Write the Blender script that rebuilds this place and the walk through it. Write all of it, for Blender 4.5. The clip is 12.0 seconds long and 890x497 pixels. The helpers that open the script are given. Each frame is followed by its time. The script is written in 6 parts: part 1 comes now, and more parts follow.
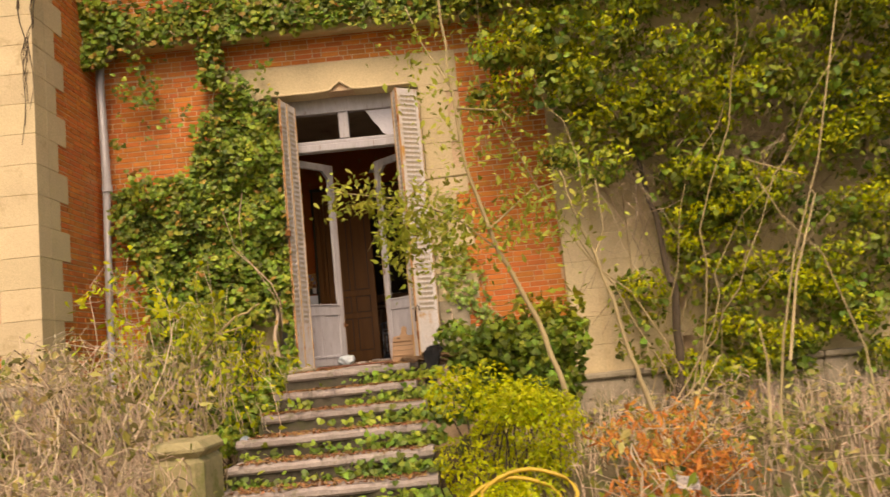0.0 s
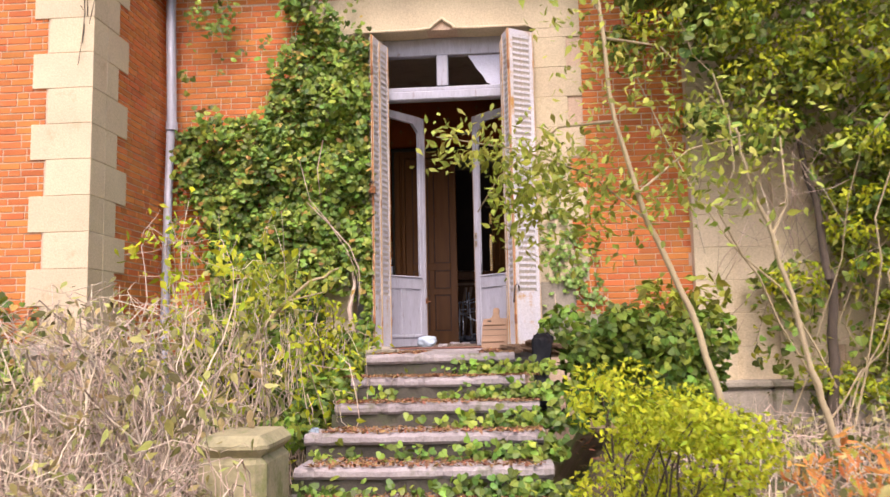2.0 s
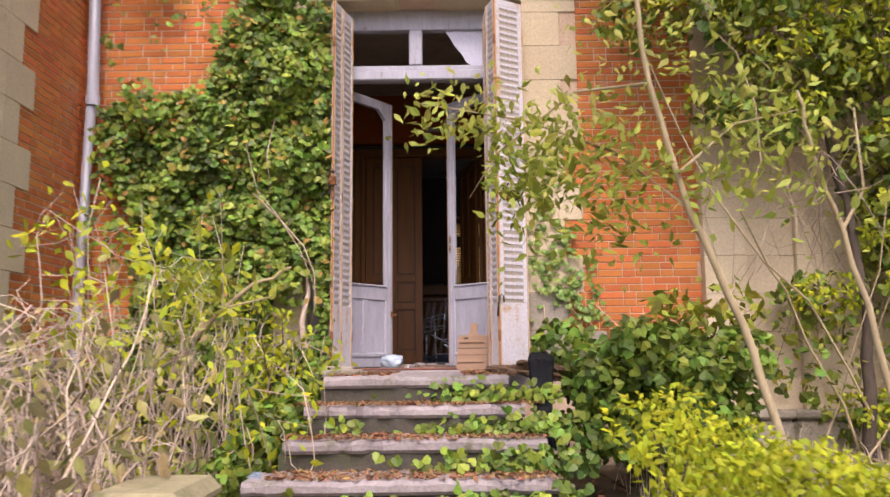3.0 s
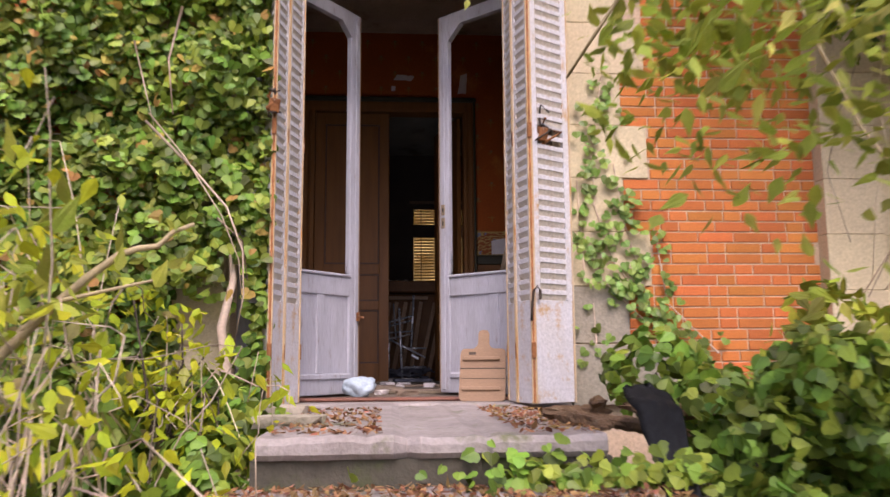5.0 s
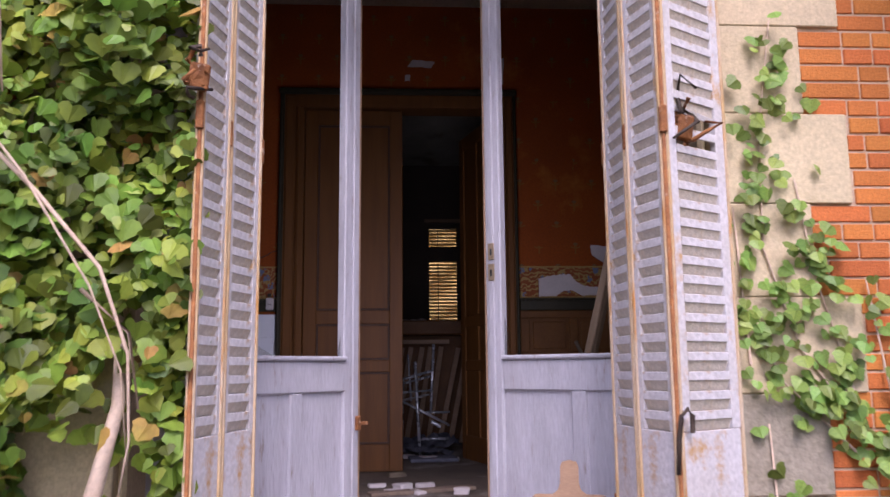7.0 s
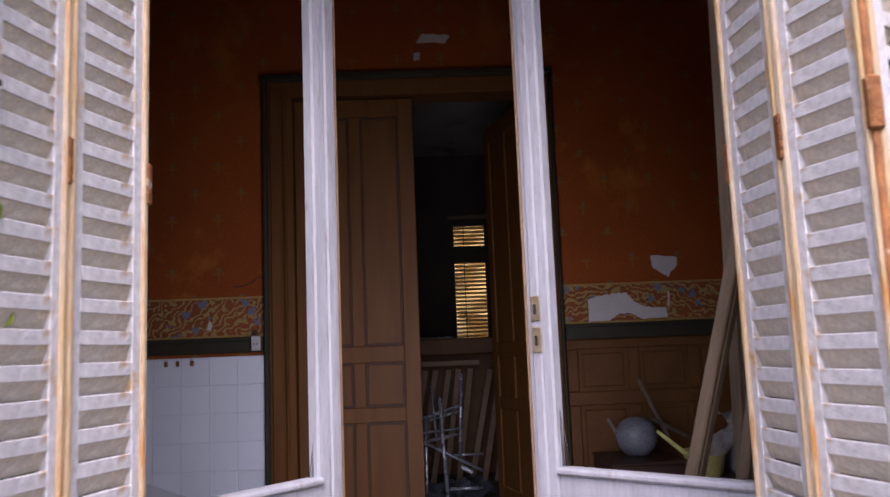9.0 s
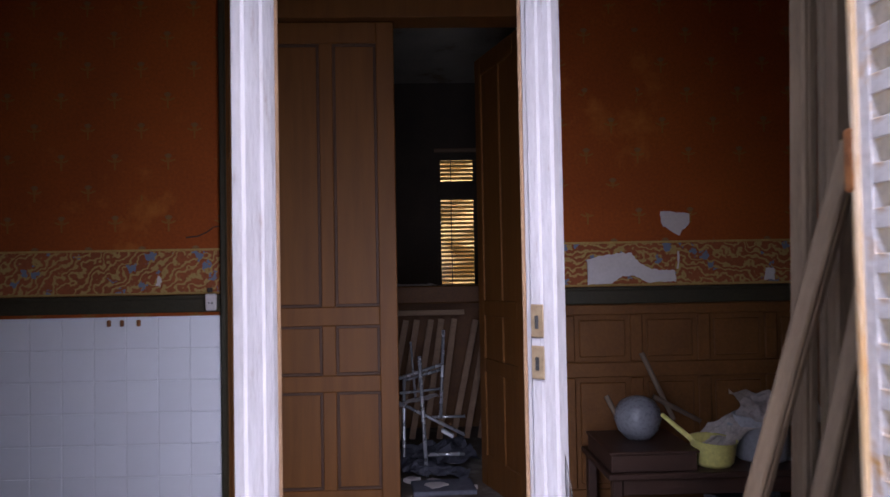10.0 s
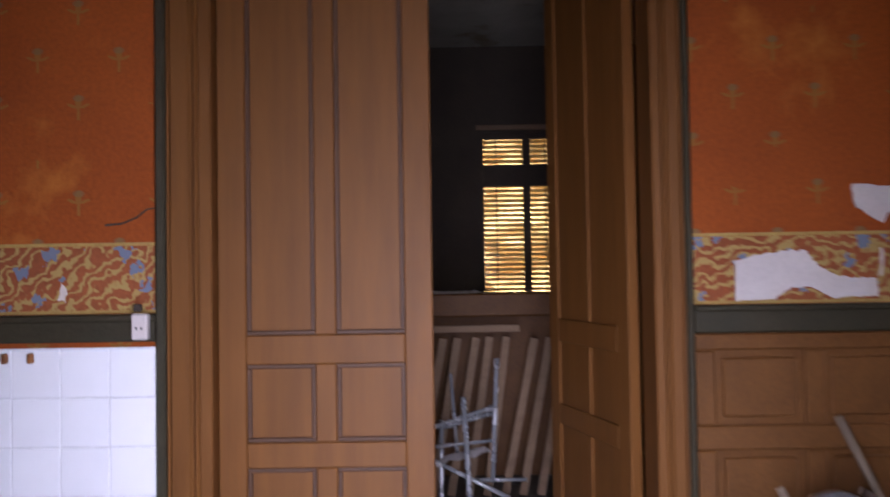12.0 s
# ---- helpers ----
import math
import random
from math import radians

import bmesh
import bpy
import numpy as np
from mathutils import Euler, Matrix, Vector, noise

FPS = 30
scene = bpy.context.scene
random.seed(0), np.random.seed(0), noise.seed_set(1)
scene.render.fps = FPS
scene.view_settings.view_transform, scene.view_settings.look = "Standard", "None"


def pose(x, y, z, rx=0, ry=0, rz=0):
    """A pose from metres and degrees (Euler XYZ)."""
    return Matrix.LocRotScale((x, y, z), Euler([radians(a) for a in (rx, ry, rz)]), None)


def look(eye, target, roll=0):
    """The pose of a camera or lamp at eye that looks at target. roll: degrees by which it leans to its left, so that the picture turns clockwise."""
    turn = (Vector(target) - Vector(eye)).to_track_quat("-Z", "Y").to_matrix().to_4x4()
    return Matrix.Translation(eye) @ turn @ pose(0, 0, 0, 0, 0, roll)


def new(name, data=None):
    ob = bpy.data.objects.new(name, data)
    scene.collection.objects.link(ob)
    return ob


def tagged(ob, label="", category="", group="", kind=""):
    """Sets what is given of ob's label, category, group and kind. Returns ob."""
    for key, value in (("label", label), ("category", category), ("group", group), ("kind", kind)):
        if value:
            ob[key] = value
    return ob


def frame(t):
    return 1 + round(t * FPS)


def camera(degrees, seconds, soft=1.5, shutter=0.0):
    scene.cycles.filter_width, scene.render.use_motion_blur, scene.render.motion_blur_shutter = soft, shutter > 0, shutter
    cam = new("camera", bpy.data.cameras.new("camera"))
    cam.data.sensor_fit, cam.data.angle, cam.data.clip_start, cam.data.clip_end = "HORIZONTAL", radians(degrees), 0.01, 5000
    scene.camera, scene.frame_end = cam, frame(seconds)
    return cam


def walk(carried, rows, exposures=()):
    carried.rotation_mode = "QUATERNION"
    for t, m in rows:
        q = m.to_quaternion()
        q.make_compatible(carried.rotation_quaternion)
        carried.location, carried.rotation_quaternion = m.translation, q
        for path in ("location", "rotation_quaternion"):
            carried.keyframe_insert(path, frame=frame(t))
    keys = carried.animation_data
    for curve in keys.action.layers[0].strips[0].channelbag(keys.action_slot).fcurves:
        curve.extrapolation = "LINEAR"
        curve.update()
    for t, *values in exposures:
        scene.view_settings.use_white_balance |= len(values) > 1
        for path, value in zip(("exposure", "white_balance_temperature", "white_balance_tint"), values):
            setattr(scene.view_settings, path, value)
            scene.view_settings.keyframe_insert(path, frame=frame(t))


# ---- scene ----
cam = camera(57.8, 12.0, shutter=0.5)
METRES, EYE, TILT, LEAN, TURN = 11.0, 1.5, -1.8, 0.0, 0.0
ROWS = [
    (0.0, 0.0, 0.0, 0.0, 0.89, 9.02, 5.61),
    (0.5, -0.0067, 0.0192, 0.0011, 3.42, 9.36, 5.38),
    (1.0, -0.0155, 0.0457, -0.0006, 2.4, 9.74, 0.27),
    (1.5, -0.035, 0.0889, 0.0075, -0.82, 7.44, -0.28),
    (2.0, -0.0482, 0.1279, 0.0094, 4.28, 7.99, 1.04),
    (2.5, -0.0574, 0.1873, 0.0096, 3.16, 7.73, 1.61),
    (3.0, -0.0741, 0.2421, 0.0109, 0.62, 9.48, 0.56),
    (5.0, -0.1105, 0.4693, 0.0307, -3.94, 9.59, 0.49),
    (5.5, -0.1119, 0.5294, 0.0372, -2.54, 8.32, 1.13),
    (6.0, -0.1138, 0.5824, 0.0601, -3.6, 9.48, -1.37),
    (6.5, -0.1101, 0.6228, 0.0777, -0.95, 9.86, 1.14),
    (7.0, -0.1141, 0.6506, 0.0837, -3.3, 10.27, 0.63),
    (7.5, -0.1186, 0.678, 0.0928, -4.09, 10.77, 1.65),
    (9.5, -0.1015, 0.7792, 0.1354, -0.43, 6.71, 2.37),
    (10.0, -0.1007, 0.8072, 0.1457, -1.98, 3.55, 1.1),
    (10.5, -0.0971, 0.8444, 0.1477, -1.79, 4.47, 0.92),
    (11.0, -0.0949, 0.8822, 0.1505, -0.46, 3.69, 0.39),
    (11.5, -0.0994, 0.9216, 0.152, -3.3, 1.64, 1.26),
    (12.0, -0.1048, 0.9557, 0.1537, 0.41, 3.5, 0.89),
]
walk(cam, [(t, pose(0, 0, EYE, TILT, LEAN, TURN) @ pose(METRES * x, METRES * y, METRES * z, 90 + pitch, roll, yaw)) for t, x, y, z, yaw, pitch, roll in ROWS],
     exposures=[(0.0, 0.50, 9300, 18), (0.5, 0.62, 7800, 16), (1.0, 0.86, 7300, 18), (2.0, 1.01, 6250, 25), (3.0, 0.82, 6250, 26), (5.5, 0.80, 6000, 25), (6.5, 0.78, 5700, 31), (7.5, 0.90, 5650, 31), (9.5, 1.24, 5700, 22),
                (10.0, 1.48, 5550, 22), (10.5, 1.70, 5450, 21), (11.0, 1.80, 5450, 22), (11.5, 2.2, 5400, 23), (12.0, 2.88, 5600, 24)])

# ---- world and light: a bright overcast day ----
world = bpy.data.worlds.new("sky")
scene.world = world
world.use_nodes = True
wn = world.node_tree.nodes
sky = wn.new("ShaderNodeTexSky")
sky.sky_type, sky.sun_disc = "NISHITA", False
sky.sun_elevation, sky.sun_rotation = radians(52), radians(178)
sky.dust_density, sky.air_density = 4.0, 1.2
world.node_tree.links.new(sky.outputs[0], wn["Background"].inputs[0])
wn["Background"].inputs[1].default_value = 0.15
sun = new("sun", bpy.data.lights.new("sun", "SUN"))
sun.data.energy, sun.data.angle, sun.data.color = 1.5, radians(25), (1.0, 0.93, 0.82)
sun.matrix_world = look((0.4, -9.5, 13), (0, 0, 0))

# added fill lamp inside the open doorway, strengthens the skylight that falls in
door_light = new("door_fill", bpy.data.lights.new("door_fill", "AREA"))
door_light.data.shape, door_light.data.size, door_light.data.size_y = "RECTANGLE", 0.8, 1.6
door_light.data.energy, door_light.data.color = 3.5, (0.95, 0.96, 1.0)
door_light.data.spread = radians(105)
door_light.matrix_world = look((-1.12, 11.0, 2.30), (-1.25, 12.3, 2.20))

# ---- plan ----
FLOOR = 1.43          # ground-floor level inside
WALL = 9.92           # outer face of the brick facade
JL, JR = -2.17, -0.14  # stone jambs of the doorway
INNER = 13.40         # wall between the two rooms
BACK = 18.60          # window wall of the second room


# ---- materials ----
def mat(name, a, b, rough=0.8, scale=6.0, bump=0.2, c=None, stain=None, spots=0.0, metal=0.0, random_by="", amount=0.0, leafy=0.0, stretch=None, detail=60.0, spec=0.3, grainy=0.35):
    """Two colours mixed by coarse noise, a fine grain, optional stains of colour c, and change from piece to piece."""
    m = bpy.data.materials.new(name)
    m.use_nodes = True
    n, l = m.node_tree.nodes, m.node_tree.links
    p = n["Principled BSDF"]
    co = n.new("ShaderNodeTexCoord").outputs["Object"]
    if stretch:
        mp = n.new("ShaderNodeMapping")
        mp.inputs["Scale"].default_value = stretch
        l.new(co, mp.inputs[0])
        co = mp.outputs[0]

    def tex(sc, det=4.0, rg=0.6):
        t = n.new("ShaderNodeTexNoise")
        t.inputs["Scale"].default_value, t.inputs["Detail"].default_value, t.inputs["Roughness"].default_value = sc, det, rg
        l.new(co, t.inputs["Vector"])
        return t.outputs["Fac"]

    def ramp(src, lo, hi):
        r = n.new("ShaderNodeMapRange")
        r.inputs["From Min"].default_value, r.inputs["From Max"].default_value = lo, hi
        l.new(src, r.inputs["Value"])
        return r.outputs["Result"]

    def mix(fac, x, y, mode="MIX"):
        k = n.new("ShaderNodeMix")
        k.data_type, k.blend_type = "RGBA", mode
        for sock, v in ((k.inputs[0], fac), (k.inputs[6], x), (k.inputs[7], y)):
            if isinstance(v, bpy.types.NodeSocket):
                l.new(v, sock)
            elif isinstance(v, (int, float)):
                sock.default_value = v
            else:
                sock.default_value = (*v, 1)
        return k.outputs[2]

    fac = ramp(tex(scale), 0.3, 0.7)
    col = mix(fac, a, b)
    grain = tex(detail, 3.0)
    col = mix(grainy, col, mix(ramp(grain, 0.3, 0.7), (0.55, 0.55, 0.55), (1.35, 1.35, 1.35)), "MULTIPLY")
    if c:
        lo = 0.55 - spots
        col = mix(ramp(tex(stain or scale * 0.6, 6.0, 0.7), lo, lo + 0.12), col, c)
    if random_by:
        if random_by == "object":
            rnd = n.new("ShaderNodeObjectInfo").outputs["Random"]
        else:
            rnd = n.new("ShaderNodeNewGeometry").outputs["Random Per Island"]
        hs = n.new("ShaderNodeHueSaturation")
        l.new(col, hs.inputs["Color"])
        l.new(ramp(rnd, 0, 1), hs.inputs["Value"])
        v = n.new("ShaderNodeMapRange")
        v.inputs["To Min"].default_value, v.inputs["To Max"].default_value = 1 - amount, 1 + amount
        l.new(rnd, v.inputs["Value"])
        l.new(v.outputs["Result"], hs.inputs["Value"])
        w = n.new("ShaderNodeMath")
        w.operation, w.inputs[1].default_value = "MULTIPLY", 7.31
        l.new(rnd, w.inputs[0])
        fr = n.new("ShaderNodeMath")
        fr.operation = "FRACT"
        l.new(w.outputs[0], fr.inputs[0])
        h = n.new("ShaderNodeMapRange")
        h.inputs["To Min"].default_value, h.inputs["To Max"].default_value = 0.5 - amount * 0.06, 0.5 + amount * 0.05
        l.new(fr.outputs[0], h.inputs["Value"])
        l.new(h.outputs["Result"], hs.inputs["Hue"])
        col = hs.outputs["Color"]
    l.new(col, p.inputs["Base Color"])
    rr = n.new("ShaderNodeMapRange")
    rr.inputs["To Min"].default_value, rr.inputs["To Max"].default_value = max(rough - 0.12, 0.05), min(rough + 0.1, 1)
    l.new(grain, rr.inputs["Value"])
    l.new(rr.outputs["Result"], p.inputs["Roughness"])
    p.inputs["Metallic"].default_value = metal
    p.inputs["Specular IOR Level"].default_value = spec
    if bump:
        bp = n.new("ShaderNodeBump")
        bp.inputs["Strength"].default_value, bp.inputs["Distance"].default_value = bump, 0.01
        ad = n.new("ShaderNodeMath")
        l.new(grain, ad.inputs[0])
        l.new(fac, ad.inputs[1])
        l.new(ad.outputs[0], bp.inputs["Height"])
        l.new(bp.outputs[0], p.inputs["Normal"])
    if leafy:
        tr = n.new("ShaderNodeBsdfTranslucent")
        l.new(col, tr.inputs["Color"])
        ms = n.new("ShaderNodeMixShader")
        ms.inputs[0].default_value = leafy
        l.new(p.outputs[0], ms.inputs[1])
        l.new(tr.outputs[0], ms.inputs[2])
        l.new(ms.outputs[0], n["Material Output"].inputs["Surface"])
    return m


M_BRICK = mat("red_brick", (0.57, 0.188, 0.043), (0.48, 0.145, 0.036), 0.85, 3.0, 0.4, c=(0.60, 0.36, 0.22), stain=1.6, spots=-0.07, random_by="object", amount=0.17, detail=90)
M_BRICK_J = mat("red_brick_joined", (0.57, 0.188, 0.043), (0.48, 0.145, 0.036), 0.85, 3.0, 0.4, c=(0.60, 0.36, 0.22), stain=1.6, spots=-0.07, random_by="island", amount=0.17, detail=90)
M_MORTAR = mat("mortar", (0.62, 0.46, 0.32), (0.52, 0.37, 0.26), 0.95, 5.0, 0.4)
M_STONE = mat("limestone", (0.63, 0.52, 0.34), (0.53, 0.43, 0.28), 0.9, 1.6, 0.25, c=(0.40, 0.31, 0.18), stain=2.2, spots=-0.06, random_by="object", amount=0.06, detail=70)
M_STONE_G = mat("weathered_stone", (0.36, 0.31, 0.24), (0.25, 0.22, 0.17), 0.95, 4.0, 0.6, c=(0.12, 0.13, 0.05), stain=2.5, spots=0.0, random_by="object", amount=0.1, detail=45)
M_MOSSY = mat("mossy_stone", (0.37, 0.32, 0.17), (0.24, 0.21, 0.12), 0.97, 3.0, 0.7, c=(0.16, 0.18, 0.05), stain=3.0, spots=0.04, detail=40)
# shade under the treads is put into the riser colour, with mossy stains
M_RISER = mat("shaded_riser", (0.10, 0.085, 0.065), (0.06, 0.055, 0.04), 0.97, 4.0, 0.6, c=(0.07, 0.08, 0.03), stain=3.0, spots=0.02, detail=45)
M_STEP = mat("step_stone", (0.38, 0.33, 0.315), (0.26, 0.22, 0.205), 0.95, 4.0, 0.6, c=(0.13, 0.13, 0.06), stain=3.0, spots=-0.02, random_by="object", amount=0.1, detail=45)
M_WHITE = mat("peeling_white_paint", (0.45, 0.445, 0.50), (0.37, 0.36, 0.40), 0.6, 4.0, 0.3, c=(0.24, 0.19, 0.15), stain=8.0, spots=-0.05, stretch=(3, 3, 0.6), detail=30, grainy=0.2)
M_SHUT = mat("shutter_paint", (0.60, 0.55, 0.50), (0.54, 0.45, 0.32), 0.6, 3.0, 0.4, c=(0.46, 0.30, 0.09), stain=5.0, spots=0.03, detail=60)
M_SHUTF = mat("shutter_frame_paint", (0.63, 0.61, 0.65), (0.56, 0.52, 0.50), 0.55, 3.0, 0.3, c=(0.48, 0.27, 0.08), stain=5.0, spots=0.005, detail=60)
M_SHUTE = mat("rusty_edge_paint", (0.58, 0.47, 0.36), (0.52, 0.33, 0.13), 0.65, 3.0, 0.4, c=(0.46, 0.22, 0.06), stain=4.0, spots=0.03, stretch=(3, 3, 0.7), detail=60)
M_RUST = mat("rust", (0.34, 0.14, 0.045), (0.18, 0.07, 0.03), 0.85, 18.0, 0.6, c=(0.6, 0.5, 0.4), stain=14.0, spots=-0.05)
M_ZINC = mat("zinc", (0.42, 0.42, 0.46), (0.33, 0.33, 0.36), 0.55, 4.0, 0.15, metal=0.35, stretch=(2, 2, 0.3))
M_DOORW = mat("brown_varnish", (0.165, 0.064, 0.013), (0.12, 0.046, 0.010), 0.55, 3.0, 0.05, stretch=(6, 6, 0.5), detail=24, spec=0.22, grainy=0.2, c=(0.24, 0.13, 0.07), stain=14.0, spots=-0.16)
M_WAINS = mat("wainscot_varnish", (0.15, 0.060, 0.014), (0.11, 0.044, 0.011), 0.55, 3.0, 0.2, stretch=(2, 6, 2), detail=30, spec=0.25)
M_RAIL = mat("dark_green_rail", (0.030, 0.026, 0.014), (0.042, 0.033, 0.018), 0.55, 6.0, 0.2)
M_PLASTER = mat("bare_plaster", (0.62, 0.56, 0.55), (0.54, 0.48, 0.47), 0.95, 3.0, 0.2, grainy=0.12)
M_CEIL = mat("ceiling_plaster", (0.50, 0.46, 0.38), (0.36, 0.32, 0.25), 0.95, 2.0, 0.3, c=(0.25, 0.2, 0.13), stain=2.0, spots=-0.02)
# dark base colour holds the backlit shade of the window wall and frame
M_BACKLIT = mat("backlit_wall", (0.10, 0.075, 0.055), (0.075, 0.055, 0.045), 0.9, 2.0, 0.2)
M_TILE = mat("white_tile", (0.84, 0.84, 0.89), (0.80, 0.80, 0.86), 0.2, 1.5, 0.0, random_by="object", amount=0.03, c=(0.55, 0.5, 0.3), stain=0.9, spots=-0.14, detail=6, spec=0.5, grainy=0.06)
M_GROUT = mat("grout", (0.78, 0.78, 0.82), (0.72, 0.72, 0.76), 0.9, 8.0, 0.2)
M_FLOOR = mat("dirty_floor", (0.16, 0.12, 0.09), (0.10, 0.08, 0.065), 0.85, 3.0, 0.3, c=(0.28, 0.25, 0.22), stain=2.0, spots=0.0)
M_WOOD = mat("grey_wood", (0.22, 0.165, 0.115), (0.15, 0.11, 0.08), 0.8, 4.0, 0.3, stretch=(5, 5, 0.6), random_by="object", amount=0.2)
M_BOARD = mat("beech_board", (0.33, 0.21, 0.13), (0.25, 0.155, 0.095), 0.7, 3.0, 0.25, c=(0.2, 0.12, 0.07), stain=8.0, spots=-0.06, stretch=(0.7, 5, 5))
M_CHROME = mat("chrome_tube", (0.66, 0.66, 0.70), (0.55, 0.55, 0.6), 0.28, 4.0, 0.0, metal=0.7, grainy=0.05, detail=8)
M_ALU = mat("aluminium", (0.55, 0.55, 0.58), (0.45, 0.45, 0.48), 0.35, 5.0, 0.1, metal=0.35)
M_ENAMEL = mat("grey_enamel", (0.22, 0.22, 0.24), (0.16, 0.16, 0.18), 0.3, 4.0, 0.05)
M_YELLOW = mat("yellow_enamel", (0.72, 0.66, 0.22), (0.65, 0.58, 0.18), 0.35, 4.0, 0.05)
M_PAPER = mat("old_paper", (0.74, 0.66, 0.62), (0.60, 0.53, 0.49), 0.9, 8.0, 0.2)
M_BRASS = mat("worn_lock_metal", (0.42, 0.33, 0.22), (0.3, 0.22, 0.14), 0.5, 20.0, 0.2, metal=0.5)
M_ROT = mat("rotten_timber", (0.24, 0.14, 0.075), (0.12, 0.075, 0.045), 0.95, 7.0, 0.9, c=(0.30, 0.22, 0.14), stain=9.0, spots=-0.02, stretch=(1, 4, 4), detail=50)
M_BLACK = mat("black_rubber", (0.022, 0.022, 0.024), (0.05, 0.05, 0.055), 0.7, 8.0, 0.2)
M_BLUEISH = mat("pale_blue_plastic", (0.46, 0.54, 0.62), (0.37, 0.45, 0.53), 0.5, 5.0, 0.1)
M_CLOTH = mat("grey_cloth", (0.16, 0.16, 0.2), (0.1, 0.1, 0.13), 0.9, 8.0, 0.3)
M_HOSE = mat("yellow_hose", (0.56, 0.38, 0.05), (0.42, 0.28, 0.04), 0.45, 6.0, 0.1)
M_SOIL = mat("soil_and_litter", (0.16, 0.115, 0.07), (0.09, 0.075, 0.04), 0.97, 2.0, 0.8, c=(0.08, 0.10, 0.03), stain=1.2, spots=0.02, detail=30)
M_IVY = mat("ivy_leaf", (0.235, 0.325, 0.034), (0.095, 0.165, 0.025), 0.5, 2.5, 0.1, random_by="island", amount=0.65, leafy=0.25, detail=25, spec=0.4)
M_IVY_O = mat("ivy_leaf_single", (0.25, 0.36, 0.07), (0.16, 0.26, 0.05), 0.42, 8, 0.1, random_by="object", amount=0.45, leafy=0.25, detail=25, spec=0.4)
M_YELLOWED = mat("yellowed_leaf", (0.42, 0.36, 0.06), (0.40, 0.20, 0.07), 0.6, 4.0, 0.1, random_by="island", amount=0.4, leafy=0.3)
M_VINE = mat("climber_leaf", (0.34, 0.35, 0.03), (0.09, 0.14, 0.024), 0.55, 1.2, 0.1, random_by="island", amount=0.6, leafy=0.3, detail=25)
M_LIME = mat("lime_leaf", (0.52, 0.53, 0.016), (0.30, 0.38, 0.018), 0.6, 2.0, 0.05, random_by="island", amount=0.4, leafy=0.4, detail=25)
M_SAP = mat("sapling_leaf", (0.30, 0.38, 0.035), (0.45, 0.44, 0.10), 0.6, 1.5, 0.05, random_by="object", amount=0.4, leafy=0.45, detail=25)
M_SAP_J = mat("sapling_leaf_joined", (0.28, 0.36, 0.035), (0.45, 0.44, 0.10), 0.6, 1.5, 0.05, random_by="island", amount=0.45, leafy=0.45, detail=25)
M_DRYLEAF = mat("fallen_leaf", (0.34, 0.18, 0.07), (0.22, 0.12, 0.06), 0.85, 3.0, 0.1, random_by="island", amount=0.6, leafy=0.15)
M_STEM = mat("dry_stem", (0.60, 0.49, 0.37), (0.42, 0.31, 0.22), 0.85, 3.0, 0.2, random_by="island", amount=0.4)
M_BARK = mat("thin_bark", (0.46, 0.37, 0.21), (0.34, 0.26, 0.15), 0.85, 6.0, 0.3, stretch=(4, 4, 1))
M_DARKBARK = mat("dark_bark", (0.10, 0.075, 0.05), (0.06, 0.045, 0.035), 0.9, 8.0, 0.5, stretch=(4, 4, 0.8))
M_FERN = mat("dead_fern", (0.66, 0.29, 0.07), (0.5, 0.2, 0.05), 0.85, 3.0, 0.1, random_by="island", amount=0.35, leafy=0.3)
M_IRON = mat("dark_iron", (0.05, 0.04, 0.035), (0.08, 0.055, 0.04), 0.7, 20, 0.2, metal=0.4)


# ---- mesh helpers ----
def part(name, bm, material, parent=None, label=""):
    me = bpy.data.meshes.new(name)
    bmesh.ops.recalc_face_normals(bm, faces=bm.faces)
    bm.to_mesh(me)
    bm.free()
    ob = new(name, me)
    me.materials.append(material)
    ob.parent = parent
    return tagged(ob, label)


def thing(name, label, category, group="", at=None, kind=""):
    ob = new(name)
    ob.empty_display_size = 0.1
    if at is not None:
        ob.matrix_world = at
    return tagged(ob, label, category, group, kind)


def box(bm, x0, x1, y0, y1, z0, z1, bevel=0.0, m=None):
    """A box with eased edges, turned by m."""
    b = bmesh.new()
    bmesh.ops.create_cube(b, size=1.0, matrix=Matrix.Translation(((x0 + x1) / 2, (y0 + y1) / 2, (z0 + z1) / 2)) @ Matrix.Diagonal((abs(x1 - x0), abs(y1 - y0), abs(z1 - z0), 1)))
    if bevel:
        bmesh.ops.bevel(b, geom=b.edges[:], offset=bevel, segments=1, affect="EDGES")
    if m is not None:
        bmesh.ops.transform(b, matrix=m, verts=b.verts)
    me = bpy.data.meshes.new("tmp")
    b.to_mesh(me)
    b.free()
    bm.from_mesh(me)
    bpy.data.meshes.remove(me)
    return bm


def boxes(*specs, bevel=0.0, m=None):
    bm = bmesh.new()
    for s in specs:
        box(bm, *s, bevel=bevel, m=m)
    return bm


